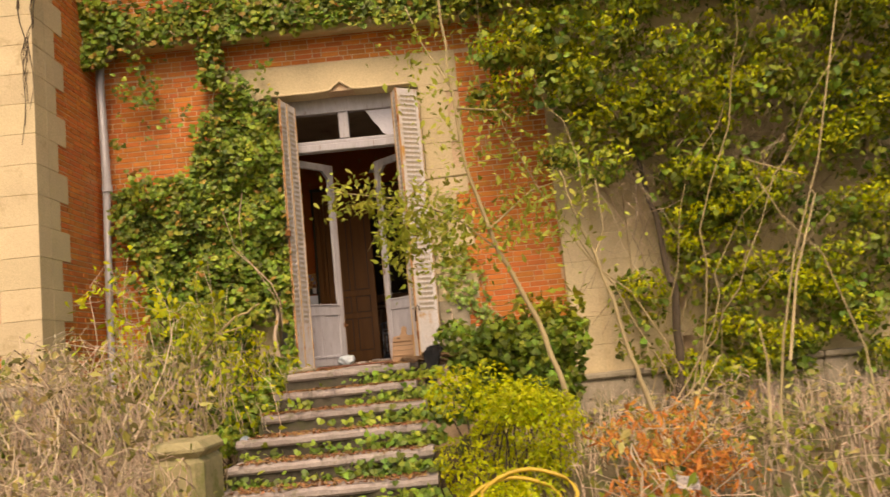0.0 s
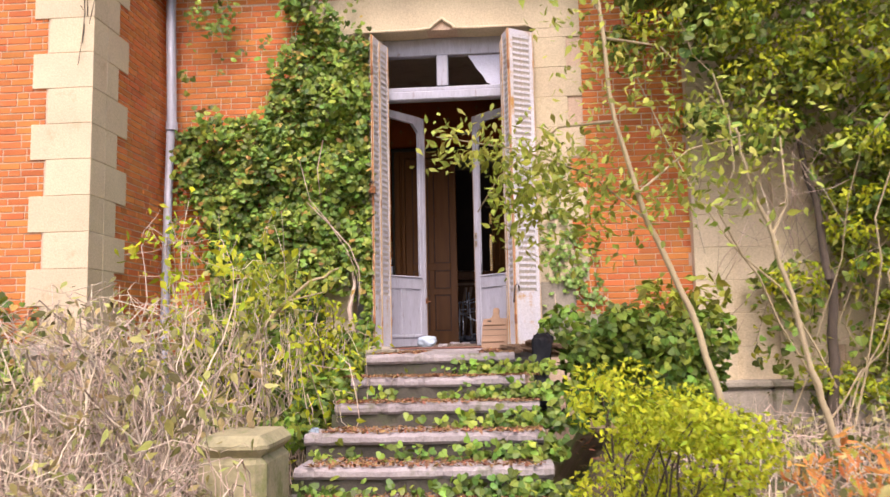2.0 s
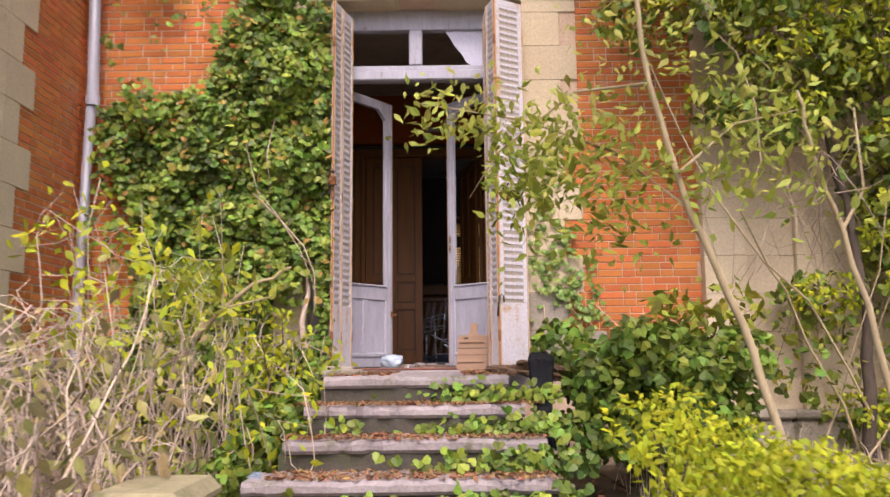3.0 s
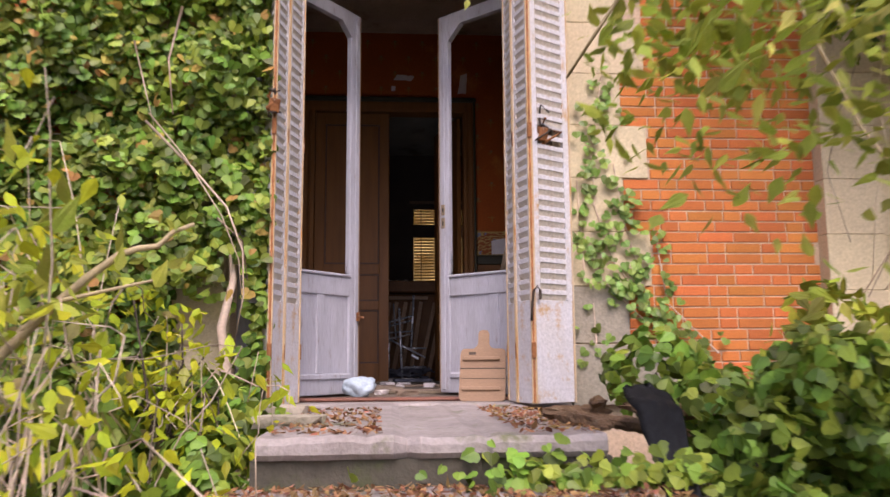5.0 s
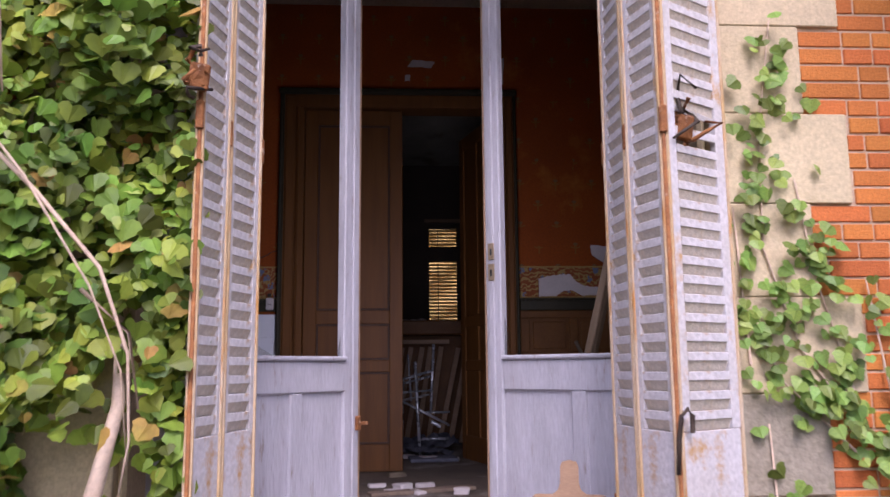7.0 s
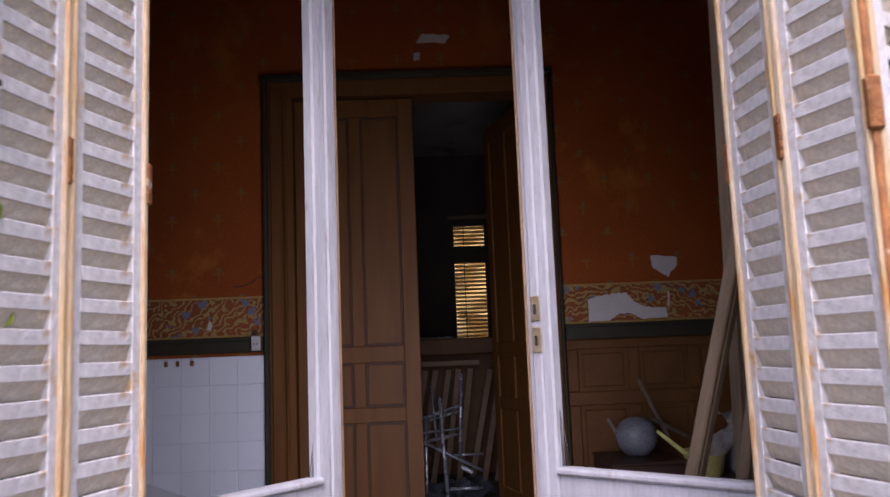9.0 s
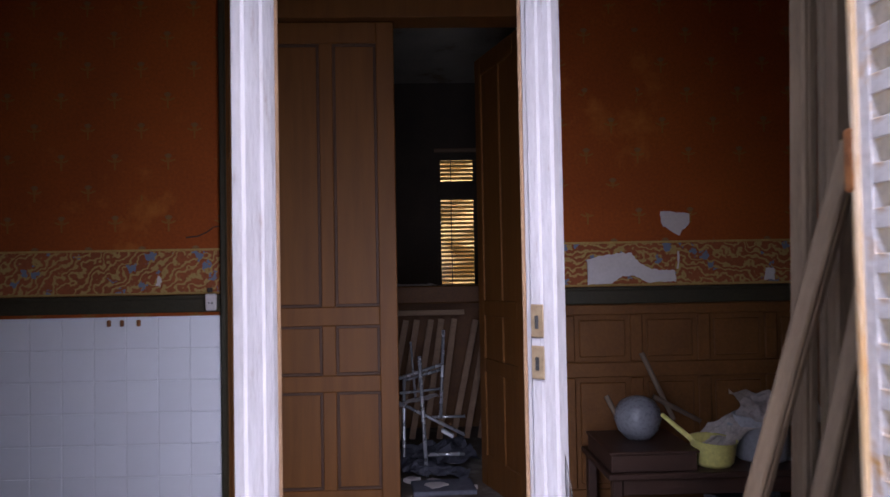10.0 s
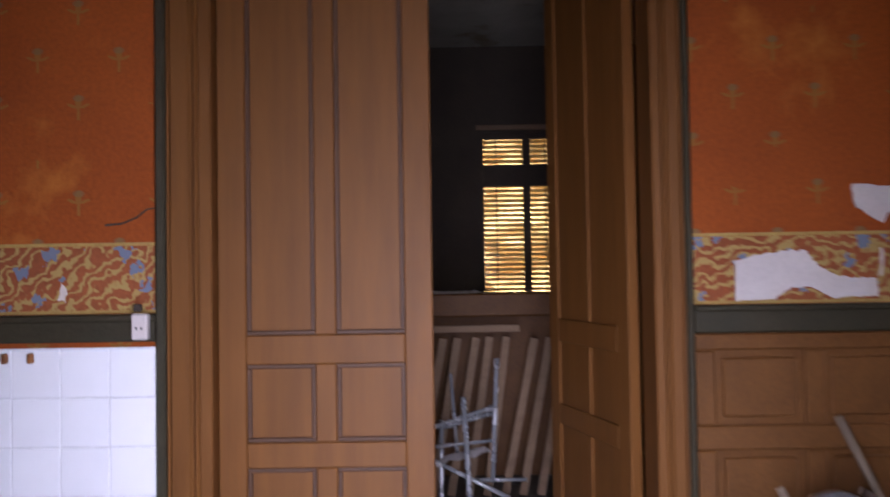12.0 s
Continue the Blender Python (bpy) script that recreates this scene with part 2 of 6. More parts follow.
def tube_mesh(name, lines, material, sides=5, parent=None, label=""):
    """One mesh of round, tapering stems; lines: (points, radius at start, radius at end)."""
    vs, fs = [], []
    for pts, r0, r1 in lines:
        pts = [Vector(p) for p in pts]
        base = len(vs)
        for i, p in enumerate(pts):
            d = (pts[min(i + 1, len(pts) - 1)] - pts[max(i - 1, 0)]).normalized()
            u = d.orthogonal().normalized()
            w = d.cross(u)
            r = r0 + (r1 - r0) * i / max(len(pts) - 1, 1)
            for k in range(sides):
                a = 2 * math.pi * k / sides
                vs.append(p + r * (math.cos(a) * u + math.sin(a) * w))
        for i in range(len(pts) - 1):
            for k in range(sides):
                a, b = base + i * sides + k, base + i * sides + (k + 1) % sides
                fs.append((a, b, b + sides, a + sides))
        fs.append(tuple(range(base, base + sides)))
        fs.append(tuple(base + (len(pts) - 1) * sides + k for k in range(sides)))
    me = bpy.data.meshes.new(name)
    me.from_pydata([tuple(v) for v in vs], [], fs)
    me.polygons.foreach_set("use_smooth", [True] * len(me.polygons))
    me.materials.append(material)
    ob = new(name, me)
    ob.parent = parent
    return tagged(ob, label)


def lathe(bm, profile, n=24, m=None):
    """A turned shape from (radius, height) pairs."""
    rings = []
    for r, z in profile:
        ring = []
        for k in range(n):
            a = 2 * math.pi * k / n
            v = Vector((r * math.cos(a), r * math.sin(a), z))
            ring.append(bm.verts.new(m @ v if m is not None else v))
        rings.append(ring)
    for a, b in zip(rings, rings[1:]):
        for k in range(n):
            f = bm.faces.new((a[k], a[(k + 1) % n], b[(k + 1) % n], b[k]))
            f.smooth = True
    return bm


IVY_SHAPE = [(0, 0.04), (0.24, -0.12), (0.50, -0.04), (0.64, 0.20), (0.50, 0.34), (0.44, 0.52), (0.18, 0.70), (0, 0.86), (-0.18, 0.70), (-0.44, 0.52), (-0.50, 0.34), (-0.64, 0.20), (-0.50, -0.04), (-0.24, -0.12)]
OVAL_SHAPE = [(0, 0), (0.17, 0.16), (0.25, 0.40), (0.11, 0.74), (0, 1.08), (-0.11, 0.74), (-0.25, 0.40), (-0.17, 0.16)]
SLIM_SHAPE = [(0, 0), (0.12, 0.35), (0.09, 0.7), (0, 1.0), (-0.09, 0.7), (-0.12, 0.35)]


def leaf_cloud(name, places, normals, sizes, shape, material, parent=None, label="", spread=0.6, droop=0.7, seed=1):
    """One mesh of many leaves, each folded a little along its middle, facing about along its normal and hanging down."""
    rng = np.random.default_rng(seed)
    c, nrm, s = np.asarray(places, float), np.asarray(normals, float), np.asarray(sizes, float)
    n, k = len(c), len(shape)
    nrm = nrm + rng.normal(0, spread, (n, 3))
    nrm /= np.linalg.norm(nrm, axis=1, keepdims=True)
    down = np.tile((0.0, 0.0, -1.0), (n, 1)) * droop + rng.normal(0, 0.6, (n, 3))
    tip = down - nrm * np.sum(down * nrm, axis=1, keepdims=True)
    tip /= np.linalg.norm(tip, axis=1, keepdims=True) + 1e-9
    side = np.cross(nrm, tip)
    v = np.zeros((n, k, 3))
    for i, (a, b) in enumerate(shape):
        lift = -0.35 * abs(a) - 0.18 * b * b
        v[:, i] = c + s[:, None] * (side * a + tip * (b - 0.3) + nrm * lift)
    half = k // 2
    idx = np.arange(n)[:, None] * k
    faces = []
    right, left = list(range(0, half + 1)), [0] + list(range(half, k))
    for row in idx[:, 0]:
        faces.append([row + i for i in right])
        faces.append([row + i for i in left])
    me = bpy.data.meshes.new(name)
    me.from_pydata(v.reshape(-1, 3).tolist(), [], faces)
    me.materials.append(material)
    ob = new(name, me)
    ob.parent = parent
    return tagged(ob, label)


def single_leaf(name, shape, material):
    me = bpy.data.meshes.new(name)
    k = len(shape)
    me.from_pydata([(a, b, -0.35 * abs(a) - 0.2 * b * b) for a, b in shape], [], [list(range(0, k // 2 + 1)), [0] + list(range(k // 2, k))])
    me.materials.append(material)
    return me


def clumps(rng, centres, radii, per):
    """Points over uneven rounded clumps, with the way outwards from each."""
    p, nn = [], []
    for c, r in zip(centres, radii):
        d = rng.normal(0, 1, (per, 3))
        d /= np.linalg.norm(d, axis=1, keepdims=True)
        rad = rng.uniform(0.45, 1.0, (per, 1)) ** 0.5
        p.append(np.asarray(c) + d * rad * np.asarray(r))
        nn.append(d + np.array((0, -0.3, 0.5)))
    return np.concatenate(p), np.concatenate(nn)


def wander(rng, start, end, n=8, jitter=0.05, sag=0.0):
    a, b = np.asarray(start, float), np.asarray(end, float)
    pts, off = [], np.zeros(3)
    for i in range(n):
        t = i / (n - 1)
        off = off + rng.normal(0, jitter, 3)
        pts.append(a + (b - a) * t + off * math.sin(math.pi * t) ** 0.5 - np.array((0, 0, sag * math.sin(math.pi * t))))
    return pts


def rise(x, y):
    """Height of the ground: level where the walk starts, banked up beside the steps."""
    flank = 1.0 if x < -2.3 or x > 0.1 else 0.0
    t = min(max((y - 3.0) / 4.5, 0), 1)
    if not flank:
        e = min(max((min(abs(x + 2.3), abs(x - 0.1))), 0) / 0.2, 1)
        flank = 1 - e
    return 0.62 * flank * t * t * (3 - 2 * t) if y < 9.9 else 0.62 * flank


def glass(name, tint, rough=0.03):
    m = bpy.data.materials.new(name)
    m.use_nodes = True
    p = m.node_tree.nodes["Principled BSDF"]
    p.inputs["Base Color"].default_value = (*tint, 1)
    p.inputs["Roughness"].default_value = rough
    p.inputs["Transmission Weight"].default_value = 1.0
    p.inputs["IOR"].default_value = 1.45
    return m


M_GLASS = glass("dusty_glass", (0.85, 0.85, 0.82), 0.08)
M_BATTEN = mat("dark_batten", (0.20, 0.145, 0.095), (0.13, 0.09, 0.058), 0.7, 4.0, 0.3, stretch=(5, 5, 0.6))
# darker brown puts shadow and dirt round the sunk panels into the colour
M_DOORD = mat("shadow_moulding", (0.085, 0.04, 0.022), (0.06, 0.03, 0.018), 0.6, 4.0, 0.2)
M_TABLE = mat("dark_table", (0.06, 0.03, 0.02), (0.04, 0.02, 0.014), 0.5, 4.0, 0.2, stretch=(0.6, 5, 5))
M_SLAT = mat("ochre_slat", (0.62, 0.40, 0.14), (0.52, 0.32, 0.1), 0.7, 4.0, 0.1)


# ---- ground ----
def build_ground():
    bm = bmesh.new()
    xs = sorted(set([-1500, -300, -60, -20, -12] + [round(-9 + 0.2 * i, 3) for i in range(91)] + [12, 20, 60, 300, 1500]))
    ys = sorted(set([-1500, -300, -60, -20, -8] + [round(-4 + 0.2 * i, 3) for i in range(71)] + [14, 20, 60, 300, 1500]))
    grid = [[bm.verts.new((x, y, (rise(x, y) if y < 10 else (0.62 if abs(x) < 9 else 0.0)) + (0.05 * noise.noise(Vector((x * 0.9, y * 0.9, 0))) - 0.03 if abs(x) < 9 and -4 < y < 9.9 else -0.03))) for x in xs] for y in ys]
    for a, b in zip(grid, grid[1:]):
        for i in range(len(xs) - 1):
            bm.faces.new((a[i], a[i + 1], b[i + 1], b[i])).smooth = True
    return tagged(part("ground", bm, M_SOIL), "overgrown dark soil covered in leaf litter", "ground", kind="structure")


build_ground()

# ---- walls of the house ----
RIGHT_END, LEFT_END, TOP, FRONT_WING = 7.0, -4.22, 8.6, 8.30
HEAD = 4.84
facade = tagged(part("wall_front", boxes(
    (LEFT_END, JL - 0.005, WALL + 0.007, 10.38, -0.2, TOP), (JR + 0.005, RIGHT_END, WALL + 0.007, 10.38, -0.2, TOP),
    (JL - 0.005, JR + 0.005, WALL + 0.007, 10.38, HEAD + 0.06, TOP), (JL - 0.005, JR + 0.005, WALL + 0.007, 10.38, -0.2, 1.40)), M_MORTAR),
    "red brick facade with pale stone dressings, grown over by ivy", "wall", kind="structure")
wing = tagged(part("wall_wing", boxes((-9.5, LEFT_END - 0.007, FRONT_WING + 0.007, 10.38, -0.2, TOP)), M_MORTAR),
              "projecting red brick wing with stone corner blocks", "wall", kind="structure")
roof = tagged(part("roof", boxes((-9.7, RIGHT_END + 0.2, 8.0, 19.4, TOP, TOP + 0.25)), M_STONE_G), "flat dark roof slab over the house", "roof", kind="structure")


def stone_block(parent, x0, x1, y0, y1, z0, z1, material=None, name="stone_block", bevel=0.004):
    return part(name, boxes((x0, x1, y0, y1, z0 + 0.0012, z1 - 0.0012), bevel=bevel), material or M_STONE, parent)


# jamb stones: long and short ones by turns, five courses high
COURSE = 0.0655
z = 2.10
edge = [(1.76, 2.10, 0.22)]
long_one = True
while z < HEAD - 0.05:
    z1 = min(z + 5.06 * COURSE, HEAD + 0.02)
    edge.append((z, z1, 0.365 if long_one else 0.21))
    long_one, z = not long_one, z1
for z0, z1, x1 in edge:
    rough_stone = M_STONE_G if z0 < 2.0 else M_STONE
    stone_block(facade, JR, x1, WALL - 0.012, 10.2, z0, z1, rough_stone)
    stone_block(facade, -2.3 - x1, JL, WALL - 0.012, 10.2, z0, z1)
stone_block(facade, JR, 0.55, WALL - 0.05, 10.2, 1.40, 1.755, M_STONE_G)
stone_block(facade, -2.85, JL, WALL - 0.05, 10.2, 1.40, 1.755)
# rounded inner moulding of each jamb
for x0, x1 in ((JR - 0.03, JR - 0.001), (JL + 0.001, JL + 0.03)):
    part("jamb_moulding", boxes((x0, x1, WALL + 0.03, 10.2, 1.5, HEAD - 0.02), bevel=0.012), M_STONE, facade)


def lintel():
    """Stone lintel whose lower edge has an ogee point at the middle."""
    bm = bmesh.new()
    x0, x1, mid = JL - 0.42, 0.36, -1.13
    n = 48
    low = []
    for i in range(n + 1):
        x = x0 + (x1 - x0) * i / n
        if JL < x < JR:
            d = abs(x - mid)
            zz = HEAD + 0.05 + 0.10 * math.exp(-d / 0.07) + (0.03 if d < 0.12 else 0.0)
        else:
            zz = HEAD + 0.02
        low.append((x, zz))
    ring_f = [bm.verts.new((x, WALL - 0.015, zz)) for x, zz in low] + [bm.verts.new((x1, WALL - 0.015, 5.28)), bm.verts.new((x0, WALL - 0.015, 5.28))]
    ring_b = [bm.verts.new((v.co.x, 10.2, v.co.z)) for v in ring_f]
    bm.faces.new(ring_f)
    bm.faces.new(ring_b[::-1])
    m = len(ring_f)
    for i in range(m):
        bm.faces.new((ring_f[i], ring_b[i], ring_b[(i + 1) % m], ring_f[(i + 1) % m]))
    return part("lintel", bm, M_STONE, facade)


lintel()
# raised moulding that follows the ogee
tube_mesh("lintel_moulding", [([(x, WALL - 0.018, HEAD + 0.06 + 0.10 * math.exp(-abs(x + 1.13) / 0.07) + (0.03 if abs(x + 1.13) < 0.12 else 0)) for x in [JL + 0.06 + i * (JR - JL - 0.12) / 60 for i in range(61)]], 0.018, 0.018)], M_STONE, 8, facade)

# stone pier at the end of the brick panel, with a sunk field
pier_x0 = 1.43
for i in range(14):
    z0 = 1.05 + 0.34 * i
    stone_block(facade, pier_x0, 1.80, WALL - 0.10, 10.1, z0, z0 + 0.34)
    stone_block(facade, 1.80, 2.25, WALL - 0.04, 10.1, z0, z0 + 0.34)
    stone_block(facade, 2.25, 2.75 + (0.12 if i % 2 else 0), WALL - 0.10, 10.1, z0, z0 + 0.34)
for i in range(8):
    for j in range(12):
        x0 = 2.90 + 0.6 * i - (0.3 if j % 2 else 0)
        stone_block(facade, max(x0, 2.88), x0 + 0.6, WALL - 0.02, 10.1, 1.05 + 0.40 * j, 1.45 + 0.40 * j)
for i in range(9):
    stone_block(facade, 0.6 + 0.75 * i, 1.35 + 0.75 * i, WALL - 0.20, 10.1, 0.2, 0.98, M_STONE_G, "plinth_stone", 0.03)
    stone_block(facade, 0.6 + 0.75 * i, 1.35 + 0.75 * i, WALL - 0.24, 10.1, 0.98, 1.06, M_STONE_G, "plinth_ledge", 0.02)
for i in range(3):
    stone_block(facade, LEFT_END + 0.02 + 0.6 * i, LEFT_END + 0.62 + 0.6 * i, WALL - 0.14, 10.1, 0.2, 1.40, M_STONE_G, "plinth_stone", 0.03)

# cornice over the ground floor, and the sills above it
stone_block(facade, LEFT_END, RIGHT_END, WALL - 0.16, 10.1, 5.64, 5.76, None, "cornice", 0.02)
stone_block(facade, LEFT_END, RIGHT_END, WALL - 0.28, 10.1, 5.76, 5.86, None, "cornice", 0.02)
for x0 in (-2.3, -0.9, 0.5):
    stone_block(facade, x0, x0 + 1.2, WALL - 0.10, 10.1, 5.98, 6.6, None, "parapet_stone", 0.02)

# corner blocks of the wing: long and short by turns, on both faces
z, long_one = 1.56, False
while z < TOP - 0.4:
    z1 = z + 5.06 * COURSE
    f = -4.78 if long_one else -4.63
    r = 8.98 if not long_one else 8.78
    stone_block(wing, f, LEFT_END + 0.012, FRONT_WING - 0.012, 8.55, z, z1)
    stone_block(wing, -4.3, LEFT_END + 0.012, 8.552, r, z, z1)
    long_one, z = not long_one, z1
for i in range(7):
    stone_block(wing, -4.72 - 0.72 * (i + 1) + 0.6, -4.72 - 0.72 * i + 0.6, FRONT_WING - 0.10, 8.6, 0.1, 1.44, M_STONE_G, "plinth_stone", 0.02)
stone_block(wing, -9.4, LEFT_END + 0.10, FRONT_WING - 0.14, 9.9, 1.44, 1.56, M_STONE_G, "plinth_ledge", 0.025)
stone_block(wing, -4.6, LEFT_END + 0.08, 8.61, 9.9, 0.1, 1.44, M_STONE_G, "plinth_stone", 0.02)

# zinc rain pipe in the inner corner
pipe = thing("rain_pipe", "grey zinc rain pipe in the corner of the facade", "pipe", at=pose(-4.08, 9.74, 0.6))
tube_mesh("upper_pipe", [([(0, 0, 3.28), (-0.03, 0, 4.6), (-0.02, 0, 5.0)], 0.052, 0.052)], M_ZINC, 14, pipe)
tube_mesh("lower_pipe", [([(-0.05, 0, 0.0), (-0.04, 0, 1.8), (-0.01, 0, 3.3)], 0.045, 0.045)], M_ZINC, 14, pipe)
tube_mesh("collar", [([(0, 0, 3.24), (0, 0, 3.33)], 0.062, 0.062)], M_ZINC, 14, pipe)
tube_mesh("bracket", [([(-0.02, 0, 1.6), (-0.02, 0.15, 1.6)], 0.012, 0.012)], M_IRON, 6, pipe)
part("hopper_head", boxes((-0.13, 0.11, -0.12, 0.14, 4.95, 5.25), bevel=0.03), M_ZINC, pipe)

# ---- steps ----
STEPS = 9
STEP_X = [(-1.66, -0.46), (-1.70, -0.42), (-1.78, -0.36), (-1.88, -0.28)]
stair = thing("steps", "worn outdoor stone steps with leaf litter and ivy", "steps", kind="structure", at=pose(0, 0, 0))
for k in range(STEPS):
    # riser colour carries the shade below each nosing
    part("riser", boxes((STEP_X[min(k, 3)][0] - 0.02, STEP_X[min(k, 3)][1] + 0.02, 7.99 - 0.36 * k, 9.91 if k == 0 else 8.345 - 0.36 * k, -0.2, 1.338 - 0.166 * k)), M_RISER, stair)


def tread(x0, x1, y0, y1, z0, z1, seed):
    """A worn slab with a rounded nosing and an uneven front edge."""
    bm = bmesh.new()
    n = 26
    rng = random.Random(seed)
    prof = [(y1, z0), (y0 + 0.02, z0), (y0, z0 + 0.02), (y0, z1 - 0.022), (y0 + 0.018, z1), (y1, z1 - 0.002)]
    rows = []
    for i in range(n + 1):
        x = x0 + (x1 - x0) * i / n
        wave = noise.noise(Vector((x * 3.1, seed * 7.3, 0.5)))
        d, s = rng.uniform(-0.009, 0.009) + 0.022 * wave, rng.uniform(-0.007, 0.004) + 0.012 * noise.noise(Vector((x * 1.9, seed * 3.7, 4.0)))
        if rng.random() < 0.10:
            d += 0.035
            s -= 0.012
        rows.append([bm.verts.new((x, y + (d if y < y0 + 0.03 else 0), zz + (s if zz > z0 + 0.03 else 0))) for y, zz in prof])
    for a, b in zip(rows, rows[1:]):
        for k in range(len(prof)):
            bm.faces.new((a[k], b[k], b[(k + 1) % len(prof)], a[(k + 1) % len(prof)]))
    bm.faces.new(rows[0])
    bm.faces.new(rows[-1][::-1])
    return bm


for k in range(STEPS):
    y0, z1 = 7.95 - 0.36 * k, 1.415 - 0.166 * k
    part("step", tread(STEP_X[min(k, 3)][0] - 0.02 * (k % 2), STEP_X[min(k, 3)][1] + 0.03 * (k % 3), y0, y0 + (1.95 if k == 0 else 0.40), z1 - 0.075, z1, k), M_STEP, stair)
part("threshold", boxes((JL, JR, 9.905, 10.42, 1.2, 1.419), bevel=0.012), M_STEP, stair)

# ---- rooms inside ----
RX0, RX1, CEIL = -4.6, 1.7, 5.12


def wallpaper():
    """Faded red paper with rows of small ochre rosettes."""
    m = mat("red_wallpaper", (0.33, 0.075, 0.008), (0.24, 0.050, 0.007), 0.9, 1.1, 0.15, c=(0.40, 0.125, 0.016), stain=1.6, spots=-0.04)
    n, l = m.node_tree.nodes, m.node_tree.links
    p = n["Principled BSDF"]
    base = p.inputs["Base Color"].links[0].from_socket
    sep = n.new("ShaderNodeSeparateXYZ")
    l.new(n.new("ShaderNodeTexCoord").outputs["Object"], sep.inputs[0])

    def op(kind, a, b=None, c=None):
        k = n.new("ShaderNodeMath")
        k.operation = kind
        for i, v in enumerate((a, b, c)):
            if v is None:
                continue
            if isinstance(v, (int, float)):
                k.inputs[i].default_value = v
            else:
                l.new(v, k.inputs[i])
        return k.outputs[0]

    v = op("DIVIDE", sep.outputs["Z"], 0.17)
    row = op("FLOOR", v)
    u = op("ADD", op("DIVIDE", sep.outputs["X"], 0.29), op("MULTIPLY", row, 0.5))
    fu, fv = op("SUBTRACT", op("FRACT", u), 0.5), op("SUBTRACT", op("FRACT", v), 0.5)
    ang = op("ARCTAN2", op("ADD", fv, 0.15), fu)
    rad = op("SQRT", op("ADD", op("MULTIPLY", fu, op("MULTIPLY", fu, 4.0)), op("POWER", op("ADD", fv, 0.15), 2.0)))
    petal = op("ADD", 0.20, op("MULTIPLY", op("COSINE", op("MULTIPLY", op("SUBTRACT", ang, 1.57), 7.0)), 0.10))
    spray = op("MULTIPLY", op("LESS_THAN", rad, petal), op("GREATER_THAN", op("ADD", fv, 0.13), 0.0))
    stem = op("MULTIPLY", op("LESS_THAN", op("ABSOLUTE", fu), 0.018), op("LESS_THAN", op("ABSOLUTE", op("ADD", fv, 0.22)), 0.16))
    bud = op("LESS_THAN", op("SQRT", op("ADD", op("POWER", fu, 2.0), op("POWER", op("SUBTRACT", fv, 0.08), 2.0))), 0.07)
    worn = n.new("ShaderNodeTexNoise")
    worn.inputs["Scale"].default_value = 9.0
    keep = op("MULTIPLY", op("GREATER_THAN", worn.outputs["Fac"], 0.40), 0.55)

    def blend(fac, a, colour):
        k = n.new("ShaderNodeMix")
        k.data_type = "RGBA"
        l.new(fac, k.inputs[0])
        l.new(a, k.inputs[6])
        k.inputs[7].default_value = (*colour, 1)
        return k.outputs[2]

    col = blend(op("MULTIPLY", op("MAXIMUM", spray, stem), keep), base, (0.24, 0.15, 0.03))
    col = blend(op("MULTIPLY", bud, keep), col, (0.17, 0.12, 0.06))
    l.new(col, p.inputs["Base Color"])
    return m


def frieze():
    """Printed border: blue and ochre scrolls on red, with ochre lines."""
    m = mat("scroll_border", (0.29, 0.085, 0.028), (0.22, 0.06, 0.02), 0.9, 3.0, 0.1)
    n, l = m.node_tree.nodes, m.node_tree.links
    p = n["Principled BSDF"]
    base = p.inputs["Base Color"].links[0].from_socket
    co = n.new("ShaderNodeTexCoord").outputs["Object"]

    def band(scale, dist, lo, hi, kind="RINGS"):
        w = n.new("ShaderNodeTexWave")
        w.wave_type, w.rings_direction = kind, "Y"
        w.inputs["Scale"].default_value, w.inputs["Distortion"].default_value, w.inputs["Detail"].default_value, w.inputs["Detail Scale"].default_value = scale, dist, 2.0, 2.2
        l.new(co, w.inputs["Vector"])
        r = n.new("ShaderNodeMapRange")
        r.inputs["From Min"].default_value, r.inputs["From Max"].default_value = lo, hi
        l.new(w.outputs["Fac"], r.inputs["Value"])
        return r.outputs["Result"]

    def blend(fac, a, colour):
        k = n.new("ShaderNodeMix")
        k.data_type = "RGBA"
        l.new(fac, k.inputs[0])
        l.new(a, k.inputs[6])
        k.inputs[7].default_value = (*colour, 1)
        return k.outputs[2]

    col = blend(band(7.0, 13.0, 0.5, 0.85), base, (0.36, 0.24, 0.08))
    vo = n.new("ShaderNodeTexVoronoi")
    vo.inputs["Scale"].default_value = 10.0
    l.new(co, vo.inputs["Vector"])
    ns = n.new("ShaderNodeTexNoise")
    ns.inputs["Scale"].default_value = 38.0
    l.new(co, ns.inputs["Vector"])
    ad = n.new("ShaderNodeMath")
    ad.operation = "MULTIPLY_ADD"
    ad.inputs[1].default_value = 0.85
    l.new(ns.outputs["Fac"], ad.inputs[0])
    l.new(vo.outputs["Distance"], ad.inputs[2])
    lt = n.new("ShaderNodeMath")
    lt.operation = "LESS_THAN"
    lt.inputs[1].default_value = 0.66
    l.new(ad.outputs[0], lt.inputs[0])
    col = blend(lt.outputs[0], col, (0.15, 0.17, 0.25))
    l.new(col, p.inputs["Base Color"])
    return m


